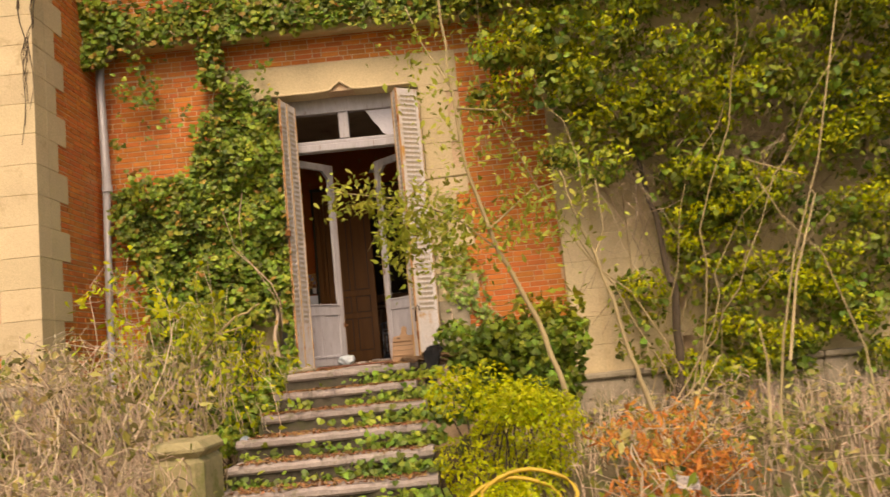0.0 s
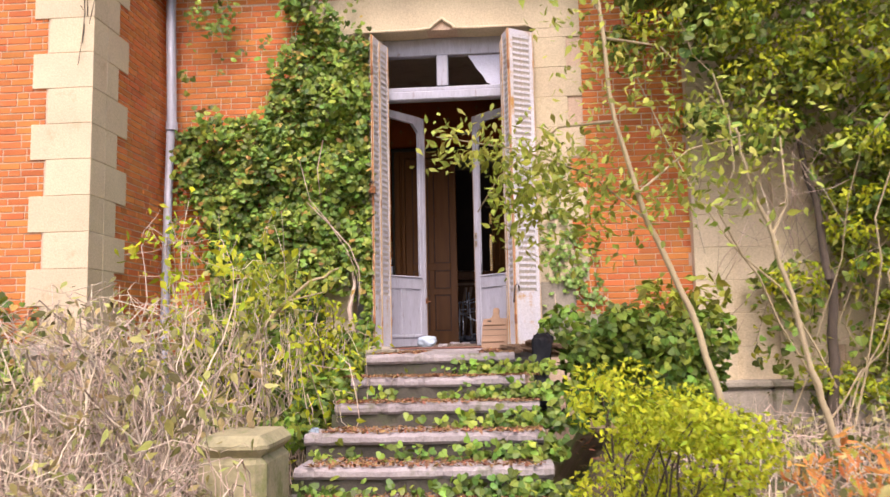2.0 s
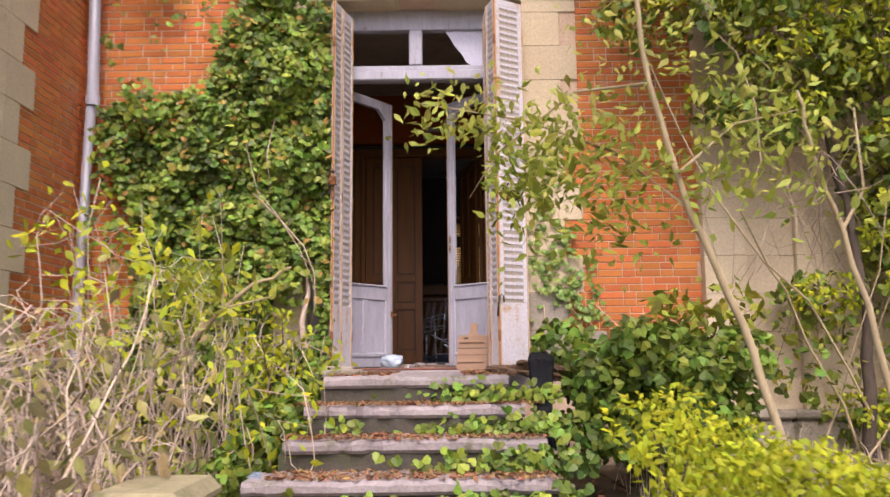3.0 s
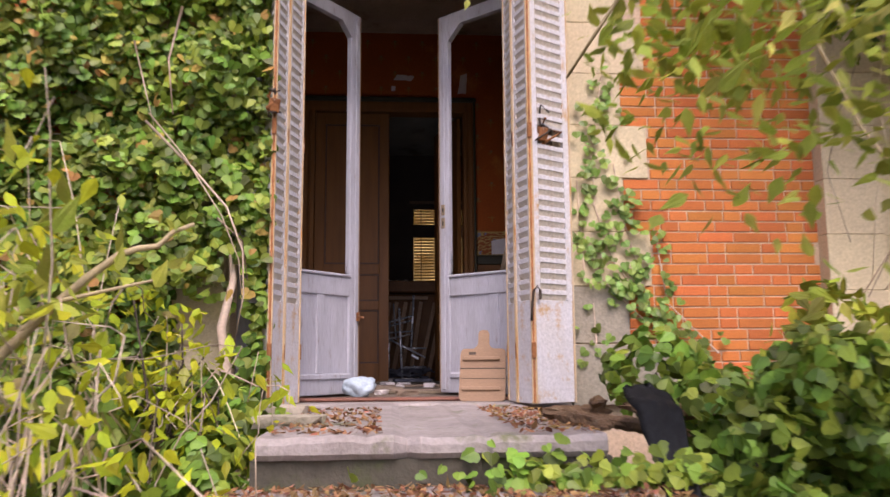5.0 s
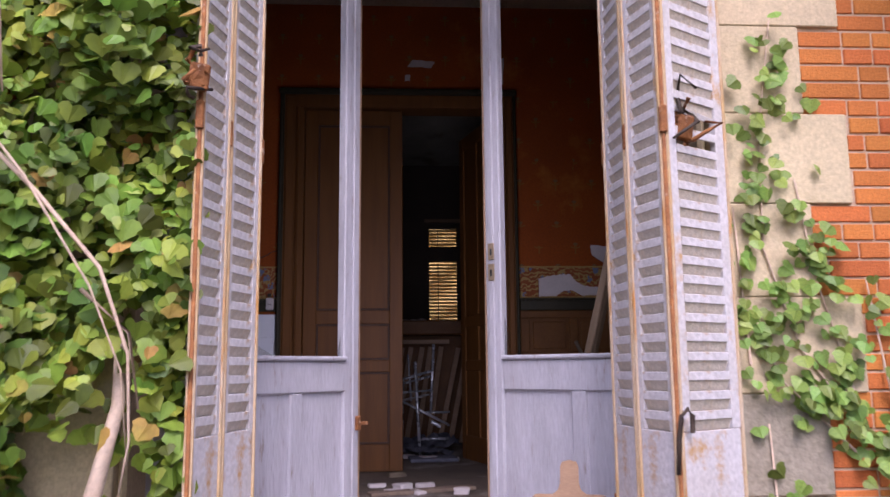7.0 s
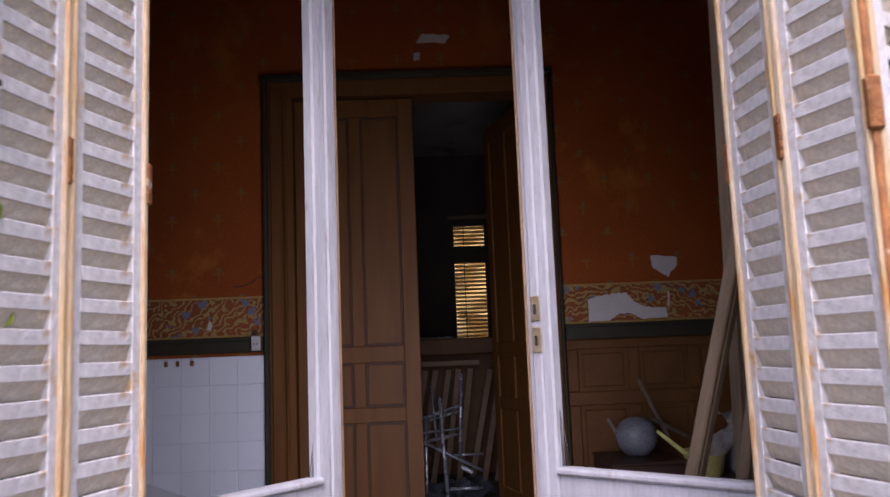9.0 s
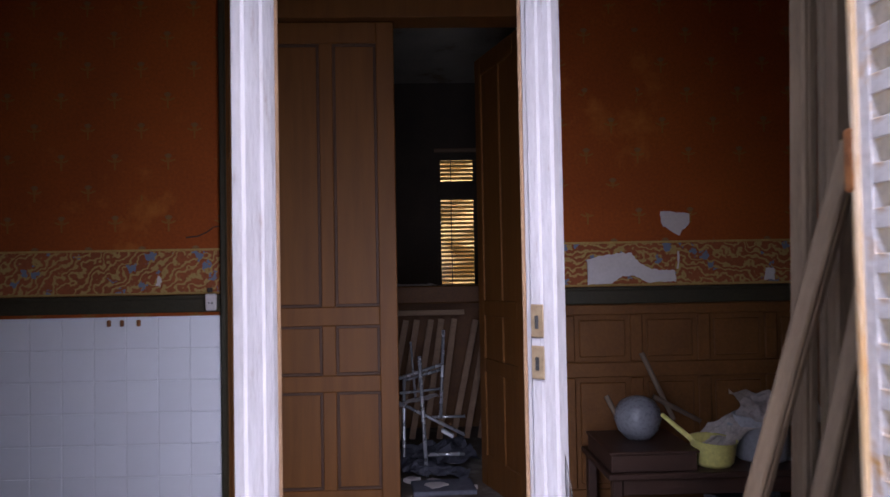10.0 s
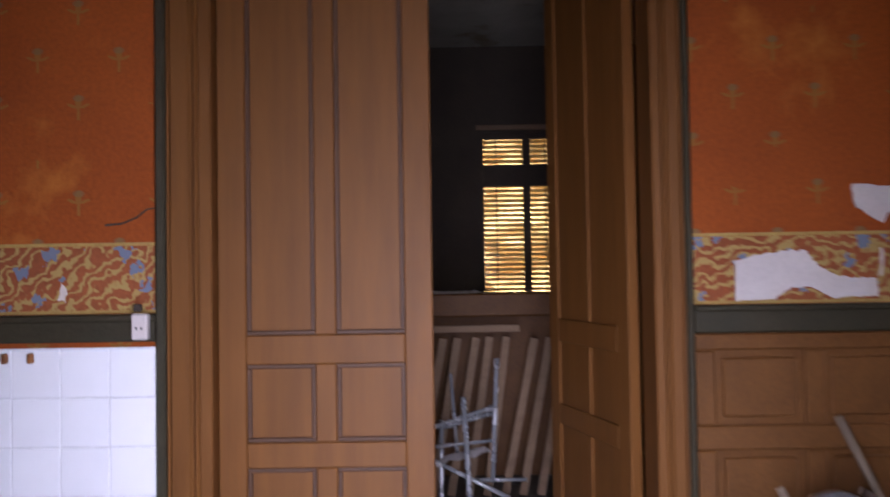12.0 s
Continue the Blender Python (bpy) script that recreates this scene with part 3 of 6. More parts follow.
M_PAPERWALL, M_FRIEZE = wallpaper(), frieze()
DL, DR, DTOP = -1.985, -0.443, 4.25       # inner doorway
inner = tagged(part("wall_inner", boxes((RX0, DL - 0.02, INNER, INNER + 0.16, FLOOR, CEIL), (DR + 0.02, RX1, INNER, INNER + 0.16, FLOOR, CEIL), (DL - 0.02, DR + 0.02, INNER, INNER + 0.16, DTOP + 0.02, CEIL)), M_PAPERWALL), "inner wall with torn, faded red patterned wallpaper", "wall", kind="structure")
tagged(part("wall_room_west", boxes((RX0 - 0.2, RX0, 10.385, BACK + 0.3, 1.0, CEIL + 0.2)), M_PAPERWALL), "side wall with dark red wallpaper", "wall", kind="structure")
tagged(part("wall_room_east", boxes((RX1, RX1 + 0.2, 10.385, BACK + 0.3, 1.0, CEIL + 0.2)), M_PAPERWALL), "side wall with dark red wallpaper", "wall", kind="structure")
tagged(part("floor", boxes((RX0, RX1, 10.40, BACK, 1.2, FLOOR), ), M_FLOOR), "dusty floor strewn with plaster and rubbish", "floor", kind="structure")
tagged(part("ceiling", boxes((RX0 - 0.2, RX1 + 0.2, 10.385, BACK + 0.3, CEIL, CEIL + 0.2)), M_CEIL), "stained peeling plaster ceiling", "ceiling", kind="structure")
WX0, WX1, WZ0, WZ1 = -0.845, 0.10, 2.30, 4.24
# backlit shade is put into the wall's colour
tagged(part("wall_back", boxes((RX0, WX0, BACK, BACK + 0.3, FLOOR, CEIL), (WX1, RX1, BACK, BACK + 0.3, FLOOR, CEIL), (WX0, WX1, BACK, BACK + 0.3, FLOOR, WZ0), (WX0, WX1, BACK, BACK + 0.3, WZ1, CEIL)), M_BACKLIT), "back wall, coloured dark as backlit, round a shuttered window", "wall", kind="structure")

tagged(part("trim_frieze", boxes((RX0, -2.18, INNER - 0.003, INNER - 0.0005, 2.745, 2.97), (-0.31, RX1, INNER - 0.003, INNER - 0.0005, 2.745, 2.97)), M_FRIEZE), "printed wallpaper border of blue and ochre scrolls", "border", kind="structure")
tagged(part("trim_frieze_lines", boxes(*[(a, b, INNER - 0.004, INNER - 0.0005, zz, zz + 0.012) for a, b in ((RX0, -2.18), (-0.31, RX1)) for zz in (2.733, 2.971)]), mat("ochre_line", (0.40, 0.27, 0.08), (0.33, 0.2, 0.06), 0.9, 8, 0.1)), "thin ochre lines along the border", "border", kind="structure")
rail = boxes((RX0, -2.18, INNER - 0.035, INNER, 2.635, 2.731), (RX0, -2.18, INNER - 0.05, INNER, 2.705, 2.731), (-0.31, RX1, INNER - 0.035, INNER, 2.635, 2.731), (-0.31, RX1, INNER - 0.055, INNER, 2.71, 2.731), bevel=0.006)
tagged(part("trim_dado_rail", rail, M_RAIL), "dark green painted dado rail along the wall", "rail", kind="structure")

# wainscot of sunk panels right of the inner doorway
wains = tagged(part("wainscot", boxes((-0.31, RX1, INNER - 0.012, INNER, FLOOR, 2.633)), M_WAINS), "brown varnished wooden wainscot with sunk panels", "panelling", kind="structure")
for zz0, zz1 in ((2.575, 2.632), (2.23, 2.315), (FLOOR, 1.62)):
    part("rail", boxes((-0.31, RX1, INNER - 0.032, INNER - 0.012, zz0, zz1), bevel=0.006), M_WAINS, wains)
for i in range(6):
    x0 = -0.31 + 0.38 * i
    for zz0, zz1 in ((2.316, 2.574), (1.621, 2.229)):
        part("stile", boxes((x0, x0 + 0.07, INNER - 0.032, INNER - 0.012, zz0, zz1), bevel=0.006), M_WAINS, wains)
        if i < 5:
            part("panel", boxes((x0 + 0.095, x0 + 0.355, INNER - 0.022, INNER - 0.012, zz0 + 0.025, zz1 - 0.025), bevel=0.008), M_WAINS, wains)

# casing of the inner doorway
casing = thing("door_casing", "brown varnished moulded door casing", "door frame", kind="structure", at=pose(0, 0, 0))
for side in (1, -1):
    xo, xi = (-2.175, DL) if side == 1 else (-0.315, DR)
    lo, hi = min(xo, xi), max(xo, xi)
    part("jamb_trim", boxes((lo, hi, INNER - 0.03, INNER + 0.18, FLOOR, DTOP + 0.001), bevel=0.004), M_DOORW, casing)
    for k, (w0, w1, d) in enumerate(((0.0, 0.035, 0.06), (0.045, 0.12, 0.045), (0.13, 0.15, 0.055))):
        f = abs(xo - xi) / 0.19
        a, b = (xo + w0 * f, xo + w1 * f) if side == 1 else (xo - w1 * f, xo - w0 * f)
        part("moulding", boxes((a, b, INNER - d, INNER - 0.029, FLOOR, DTOP + 0.13 - w0), bevel=0.008), M_RAIL if k == 0 else M_DOORW, casing)
part("head_trim", boxes((-2.175, -0.315, INNER - 0.03, INNER + 0.18, DTOP + 0.001, DTOP + 0.14), bevel=0.004), M_DOORW, casing)
part("moulding", boxes((-2.185, -0.305, INNER - 0.07, INNER - 0.031, DTOP + 0.10, DTOP + 0.15), bevel=0.012), M_RAIL, casing)


def panel_door(name, label, m):
    """A tall panelled leaf, hinge at x = 0: two long panels over two small ones over two more."""
    d = thing(name, label, "door", kind="structure", at=m)
    w, h = 0.765, DTOP - FLOOR - 0.012
    rails = [(0.0, 0.20), (0.74, 0.83), (1.107, 1.21), (h - 0.12, h)]
    cols = [(0.0, 0.10), (0.345, 0.42), (w - 0.10, w)]
    part("leaf", boxes((0.02, w - 0.02, 0.021, 0.032, 0.02, h - 0.02)), M_DOORW, d)
    for a, b in rails:
        part("rail", boxes((cols[0][1], cols[2][0], 0.0, 0.044, a, b), bevel=0.004), M_DOORW, d)
    for i, (a, b) in enumerate(cols):
        if i != 1:
            part("stile", boxes((a, b, 0.0, 0.044, 0.0, h), bevel=0.004), M_DOORW, d)
        else:
            for (r0, r1), (s0, s1) in zip(rails, rails[1:]):
                part("stile", boxes((a, b, 0.001, 0.043, r1, s0), bevel=0.004), M_DOORW, d)
    for (r0, r1), (s0, s1) in zip(rails, rails[1:]):
        for (a0, a1), (b0, b1) in zip(cols, cols[1:]):
            # moulding strips coloured dark for the shadow line at the panel edges
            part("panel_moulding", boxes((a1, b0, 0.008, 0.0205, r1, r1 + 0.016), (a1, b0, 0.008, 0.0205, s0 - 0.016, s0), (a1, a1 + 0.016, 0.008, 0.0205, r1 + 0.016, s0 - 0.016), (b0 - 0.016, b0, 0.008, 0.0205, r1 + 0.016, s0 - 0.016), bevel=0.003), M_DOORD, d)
    return d


door_closed = panel_door("door_1", "closed brown varnished leaf of a panelled double door", pose(DL + 0.003, INNER + 0.03, FLOOR + 0.005))
ang = math.degrees(math.atan2(0.73, -0.20))
door_open = panel_door("door_2", "open brown varnished leaf of a panelled double door", pose(DR - 0.01, INNER + 0.17, FLOOR + 0.005, 0, 0, ang))
for zz in (0.95, 1.05):
    part("striker", boxes((0.755, 0.772, -0.004, 0.03, zz, zz + 0.05)), M_BRASS, door_open)

# window of the second room, closed slatted shutters behind it
win = thing("window_1", "dim window with closed slatted shutters, daylight between the slats", "window", kind="structure", at=pose(0, 0, 0))
cx = (WX0 + WX1) / 2
# frame and shutter stiles take the same colour, darkened as if backlit
part("window_frame", boxes((WX0, WX0 + 0.04, BACK + 0.02, BACK + 0.08, WZ0, WZ1), (WX1 - 0.04, WX1, BACK + 0.02, BACK + 0.08, WZ0, WZ1), (WX0 + 0.04, WX1 - 0.04, BACK + 0.02, BACK + 0.08, WZ1 - 0.05, WZ1), (WX0 + 0.04, WX1 - 0.04, BACK + 0.02, BACK + 0.08, 3.715, 3.93), (WX0 + 0.04, WX1 - 0.04, BACK + 0.02, BACK + 0.08, WZ0, WZ0 + 0.06), (cx - 0.035, cx + 0.035, BACK + 0.02, BACK + 0.085, WZ0 + 0.06, WZ1 - 0.05), bevel=0.004), M_BACKLIT, win)
part("window_head", boxes((WX0 - 0.03, WX1 + 0.03, BACK - 0.03, BACK + 0.02, WZ1 + 0.035, WZ1 + 0.085), bevel=0.006), M_BOARD, win)
for x0, x1 in ((WX0 + 0.04, cx - 0.035), (cx + 0.035, WX1 - 0.04)):
    for zz0, zz1 in ((WZ0 + 0.06, 3.715), (3.93, WZ1 - 0.05)):
        gl = part("pane", boxes((x0, x1, BACK + 0.045, BACK + 0.049, zz0, zz1)), M_GLASS, win)
        gl.visible_shadow = False
for x0 in (WX0 + 0.165, cx + 0.19):
    part("shutter_stile", boxes((x0, x0 + 0.012, BACK + 0.115, BACK + 0.127, WZ0 + 0.01, WZ1 - 0.01)), M_BACKLIT, win)
n_slats = int((WZ1 - WZ0) / 0.05)
for i in range(n_slats):
    for x0, x1 in ((WX0, cx - 0.022), (cx + 0.012, WX1)):
        part("slat", boxes((x0, x1, -0.0235, 0.0235, -0.003, 0.003), m=pose(0, BACK + 0.16, WZ0 + 0.03 + 0.05 * i, -32)), M_SLAT, win)


def far_backdrop():
    """A made-up bank of shrubs behind the house; ochre stands for daylight between the slats."""
    bm = bmesh.new()
    cols, rows = 70, 24
    g = [[bm.verts.new((-16 + 32 * i / cols, 31 + 1.6 * noise.noise(Vector((i * 0.4, j * 0.4, 2.0))) + 0.7 * noise.noise(Vector((i * 1.3, j * 1.3, 7.0))), -0.1 + (8.0 + 1.5 * noise.noise(Vector((i * 0.3, 0, 0)))) * j / rows)) for i in range(cols + 1)] for j in range(rows + 1)]
    for a, b in zip(g, g[1:]):
        for i in range(cols):
            bm.faces.new((a[i], a[i + 1], b[i + 1], b[i]))
    return tagged(part("backdrop", bm, mat("daylight_backdrop", (0.66, 0.44, 0.17), (0.46, 0.32, 0.10), 0.9, 1.2, 0.6, detail=9)), "made-up bank of shrubs behind the house, coloured as golden daylight", "backdrop", kind="structure")


far_backdrop()

# ---- glazed double door in the facade ----
FY = 10.20     # plane of the door frame
frame_ob = thing("door_frame", "white painted wooden door frame with a transom window", "door frame", kind="structure", at=pose(0, 0, 0))
part("jamb_post", boxes((JL + 0.001, -1.885, FY - 0.04, FY + 0.06, FLOOR - 0.01, HEAD + 0.04), bevel=0.006), M_WHITE, frame_ob)
part("jamb_post", boxes((-0.415, JR - 0.001, FY - 0.04, FY + 0.06, 4.185, HEAD + 0.04), bevel=0.006), M_WHITE, frame_ob)
part("jamb_post", boxes((-0.262, JR - 0.001, FY - 0.04, FY + 0.06, FLOOR - 0.01, 4.184), bevel=0.006), M_BATTEN, frame_ob, "bare dark brown wooden post")
part("head_rail", boxes((-1.885, -0.415, FY - 0.04, FY + 0.06, 4.70, HEAD + 0.06), bevel=0.006), M_WHITE, frame_ob)
part("transom_bar", boxes((-1.885, -0.415, FY - 0.06, FY + 0.06, 4.19, 4.29), bevel=0.012), M_WHITE, frame_ob)
part("transom_bar", boxes((-1.885, -0.415, FY - 0.035, FY + 0.03, 4.291, 4.34), bevel=0.008), M_WHITE, frame_ob)
part("mullion", boxes((-1.215, -1.085, FY - 0.045, FY + 0.05, 4.341, 4.699), bevel=0.012), M_WHITE, frame_ob)
for x0, x1 in ((-1.885, -1.80), (-0.50, -0.415)):
    part("sash_stile", boxes((x0, x1, FY - 0.03, FY + 0.03, 4.341, 4.699), bevel=0.006), M_WHITE, frame_ob)


def broken_pane():
    """What is left of the second pane: a dusty sheet on one side, broken off along a ragged line."""
    bm = bmesh.new()
    pts = [(-0.50, 4.345), (-0.50, 4.695), (-0.86, 4.695), (-0.80, 4.60), (-0.77, 4.54), (-0.70, 4.46), (-0.66, 4.38), (-0.60, 4.345)]
    f = [bm.verts.new((x, FY, zz)) for x, zz in pts]
    b = [bm.verts.new((x, FY + 0.004, zz)) for x, zz in pts]
    bm.faces.new(f)
    bm.faces.new(b[::-1])
    for i in range(len(pts)):
        j = (i + 1) % len(pts)
        bm.faces.new((f[i], b[i], b[j], f[j]))
    return bm


part("pane", broken_pane(), mat("frosted_pane", (0.62, 0.62, 0.72), (0.55, 0.55, 0.64), 0.4, 5.0, 0.05), frame_ob, "broken frosted pane")
part("door_sill", boxes((-1.885, -0.415, FY - 0.05, FY + 0.10, FLOOR - 0.008, FLOOR + 0.012), bevel=0.008), mat("red_sill", (0.22, 0.09, 0.06), (0.16, 0.08, 0.06), 0.8, 8, 0.3), frame_ob)


def glazed_leaf(name, label, m, lock, w=0.745):
    """One leaf of the glazed door: hinge at x = 0, free edge at x = w; the front faces -y."""
    d = thing(name, label, "door", kind="structure", at=m)
    h, t = 2.70, 0.044
    zb = 0.785
    sw = 0.085 if w < 0.8 else 0.05
    part("stile", boxes((0, sw, 0, t, 0, h), bevel=0.006), M_WHITE, d)
    part("stile", boxes((w - (0.085 if lock else 0.10), w, 0, t, 0, h), bevel=0.006), M_WHITE, d)
    part("stile_bead", boxes((w - 0.055, w - 0.02, -0.010, 0.0, 0.02, h - 0.02), bevel=0.005), M_WHITE, d)
    part("bottom_rail", boxes((sw, w - 0.085, 0, t, 0, 0.14), bevel=0.006), M_WHITE, d)
    part("lock_rail", boxes((sw, w - 0.085, 0, t, zb - 0.13, zb), bevel=0.006), M_WHITE, d)
    part("glazing_bar", boxes((sw, w - 0.085, -0.012, t, zb, zb + 0.02), bevel=0.006), M_WHITE, d)
    part("muntin", boxes((0.33, 0.40, 0.002, t - 0.002, 0.14, zb - 0.13), bevel=0.005), M_WHITE, d)
    for a, b in ((sw, 0.33), (0.40, w - 0.085)):
        part("panel", boxes((a, b, 0.014, 0.03, 0.14, zb - 0.13)), M_WHITE, d)
    part("plinth_strip", boxes((0.08, w - 0.09, -0.012, -0.001, 0.10, 0.135), bevel=0.006), M_WHITE, d)
    # top rail with a canted corner at the free side
    bm = bmesh.new()
    pts = [(sw, h - 0.09), (w - 0.20, h - 0.09), (w - 0.085, h - 0.20), (w - 0.085, h), (sw, h)]
    f = [bm.verts.new((x, 0, zz)) for x, zz in pts]
    b = [bm.verts.new((x, t, zz)) for x, zz in pts]
    bm.faces.new(f)
    bm.faces.new(b[::-1])
    for i in range(5):
        j = (i + 1) % 5
        bm.faces.new((f[i], b[i], b[j], f[j]))
    part("top_rail", bm, M_WHITE, d)
    for sx, sz, dx, dz in ((sw + 0.002, zb + 0.021, 0.16, 0.07), (w - 0.087, zb + 0.021, -0.03, 0.16), (sw + 0.002, h - 0.092, 0.10, -0.22)):
        sh = bmesh.new()
        tri = [(sx, sz), (sx + dx, sz), (sx, sz + dz)]
        fr = [sh.verts.new((x, 0.020, zz)) for x, zz in tri]
        bk = [sh.verts.new((x, 0.023, zz)) for x, zz in tri]
        sh.faces.new(fr)
        sh.faces.new(bk[::-1])
        for q in range(3):
            sh.faces.new((fr[q], bk[q], bk[(q + 1) % 3], fr[(q + 1) % 3]))
        part("glass_shard", sh, M_GLASS, d)
    if lock:
        for zz in (1.135, 1.228):
            plate = part("lock_plate", boxes((w - 0.06, w - 0.025, -0.014, -0.0105, zz, zz + 0.075), bevel=0.002), M_BRASS, d)
            part("keyhole", boxes((w - 0.047, w - 0.038, -0.0165, -0.0145, zz + 0.02, zz + 0.05), bevel=0.002), M_BLACK, plate)
        for zz, hh in ((1.0, 0.10), (1.30, 0.13), (0.65, 0.09)):
            part("latch_slot", boxes((w - 0.0005, w + 0.002, 0.012, 0.03, zz, zz + hh)), M_IRON, d)
        part("edge_strip", boxes((w + 0.0, w + 0.012, 0.004, t - 0.006, 0.0, h), bevel=0.003), M_BOARD, d)
    else:
        part("handle", boxes((w - 0.04, w + 0.03, -0.03, -0.012, 0.51, 0.525), (w - 0.04, w - 0.02, -0.03, -0.010, 0.49, 0.55), bevel=0.003), M_RUST, d)
        part("edge_strip", boxes((w + 0.0, w + 0.012, 0.004, t - 0.006, 0.0, h), bevel=0.003), M_BOARD, d)
    return d


aL = math.degrees(math.atan2(0.605, 0.467))
left_leaf = glazed_leaf("door_3", "open white glazed door leaf with flaking paint and no glass", pose(-1.88, FY, FLOOR + 0.016, 0, 0, aL), False)
# mirrored leaf on the other side
aR = math.degrees(math.atan2(10.775 - FY, -0.86 + 0.265))
right_leaf = glazed_leaf("door_4", "open white glazed door leaf with a lock, flaking paint", pose(-0.265, FY, FLOOR + 0.016, 0, 0, aR) @ Matrix.Diagonal((1, -1, 1, 1)), True, math.hypot(10.775 - FY, 0.595))

# ---- folding metal shutters ----
SH0, SH1 = 1.425, 4.76


def shutter_panel(parent, w, m, hole=False, side=1):
    """One folding panel of pressed sheet: stiles, flat strips, and between them blades bent back into slots; plain sheet below."""
    bm = bmesh.new()
    h, low, pitch, slot = SH1 - SH0, 0.575, 0.060, 0.032
    e = max(0.026, 0.17 * w)
    n = int((h - 0.05 - low) / pitch)
    top = low + pitch * n
    for a, b in ((0.0, e), (w - e, w)):
        box(bm, a, b, -0.004, 0.004, low, h, 0.002)
    wy = sorted((0.0, 0.020 * side))
    for a, b in ((e - 0.002, e), (w - e, w - e + 0.002)):
        box(bm, a, b, wy[0], wy[1], low, top)
    box(bm, e, w - e, -0.004, 0.004, top, h, 0.002)
    box(bm, 0.0125, w - 0.0125, -0.0045, 0.0035, 0.004, low - 0.001, 0.002)
    gaps = (15, 16, 17) if hole else ()
    for i in range(n):
        if hole and i == 16:
            box(bm, e, w - e, -0.003, 0.003, 0, 0.018, 0.001, pose(0, 0.012 * side, low + pitch * i + slot + 0.004, 18 * side, -5, 0))
    body = part("panel_frame", bm, M_SHUTF, parent)
    body.matrix_basis = m
    for a, b in ((0.0, 0.012), (w - 0.012, w)):
        part("edge_bead", boxes((a, b, -0.011, 0.011, 0, h), bevel=0.003), M_SHUTE, body)
    s = boxes((e, w - e, -0.0015, 0.0015, -0.017, 0.017))
    me = bpy.data.meshes.new("slat")
    s.to_mesh(me)
    s.free()
    me.materials.append(M_SHUT)
    s = boxes((e, w - e, -0.004, 0.004, 0, pitch - slot - 0.0005), bevel=0.0015)
    flat = bpy.data.meshes.new("strip")
    s.to_mesh(flat)
    s.free()
    flat.materials.append(M_SHUTF)
    for i in range(n):
        if not (hole and i == 16):
            o = new("strip", flat)
            o.parent = body
            o.matrix_basis = pose(0, 0, low + pitch * i + slot)
        if i in gaps[:2]:
            continue
        o = new("slat", me)
        o.parent = body
        o.matrix_basis = pose(0, 0.007 * side, low + pitch * i + 0.0165, 20 * side + (14 if i in gaps else 0))
    return body


def concertina(name, label, folds, hole_leaf):
    """Three narrow panels hinged in a zigzag; folds: plan points from the jamb inwards."""
    o = folds[1]
    s = thing(name, label, "shutter", kind="structure", at=pose(o[0], o[1], SH0))
    for k, (p, q) in enumerate(zip(folds, folds[1:])):
        if folds[0][0] < folds[-1][0]:
            p, q = p, q
        d = Vector(q) - Vector(p)
        ang = math.degrees(math.atan2(d.y, d.x))
        u = Vector(p) - Vector(o) + d.normalized() * 0.004
        flip = Vector((-d.y, d.x)).dot(Vector((-1.2, 7.0)) - Vector(p)) > 0
        shutter_panel(s, d.length - 0.008, pose(u.x, u.y, 0, 0, 0, ang), k == hole_leaf, -1 if flip else 1)
    for p in folds[1:]:
        u = Vector(p) - Vector(o)
        tube_mesh("hinge_rod", [([(u.x, u.y, 0.01), (u.x, u.y, SH1 - SH0)], 0.0065, 0.0065)], M_RUST if p is folds[1] else M_SHUT, 8, s)
        for zz in (0.25, 1.5, 2.9):
            part("hinge", boxes((u.x - 0.012, u.x + 0.012, u.y - 0.013, u.y + 0.013, zz, zz + 0.09), bevel=0.004), M_RUST, s)
    return s


shutter_right = concertina("shutter_1", "folded white metal louvre shutter, rusty, with a broken hole", [(-0.148, 9.77), (-0.418, 9.60), (-0.478, 9.80), (-0.495, 10.02)], 0)
shutter_left = concertina("shutter_2", "folded white metal louvre shutter, stained with rust", [(-1.965, 9.86), (-1.858, 9.60), (-1.812, 9.80), (-1.745, 10.02)], -1)
rng = np.random.default_rng(5)


def torn_metal(name, x, y, zc, parent_label):
    """Bent and rusted strips where the shutter's bolt was torn out."""
    t = thing(name, parent_label, "broken bolt", at=pose(x, y, zc))
    for i in range(5):
        a = wander(rng, (rng.uniform(-0.03, 0.03), rng.uniform(-0.03, 0.0), rng.uniform(-0.10, 0.10)), (rng.uniform(-0.05, 0.08), rng.uniform(-0.06, 0.02), rng.uniform(-0.10, 0.10)), 5, 0.02)
        tube_mesh("strip", [(a, 0.008, 0.005)], M_IRON if i % 2 else M_RUST, 6, t)
    part("bolt_case", boxes((-0.03, 0.03, -0.03, 0.01, -0.06, 0.02), bevel=0.006, m=pose(0, 0, 0, 8, 5, 20)), M_RUST, t)
    return t


torn_metal("broken_bolt", -1.858, 9.575, 3.10, "torn rusty bolt with twisted wire on the shutter")
torn_metal("broken_bolt", -0.335, 9.66, 2.98, "torn rusty bolt in the hole of the shutter")
hook = tube_mesh("shutter_hook", [([(-0.375, 9.60, 2.00), (-0.378, 9.585, 2.05), (-0.395, 9.575, 2.07), (-0.415, 9.575, 2.05), (-0.425, 9.575, 1.98), (-0.432, 9.575, 1.88)], 0.008, 0.007)], M_IRON, 6)
tagged(hook, "bent dark iron hook hanging on the shutter", "hook")


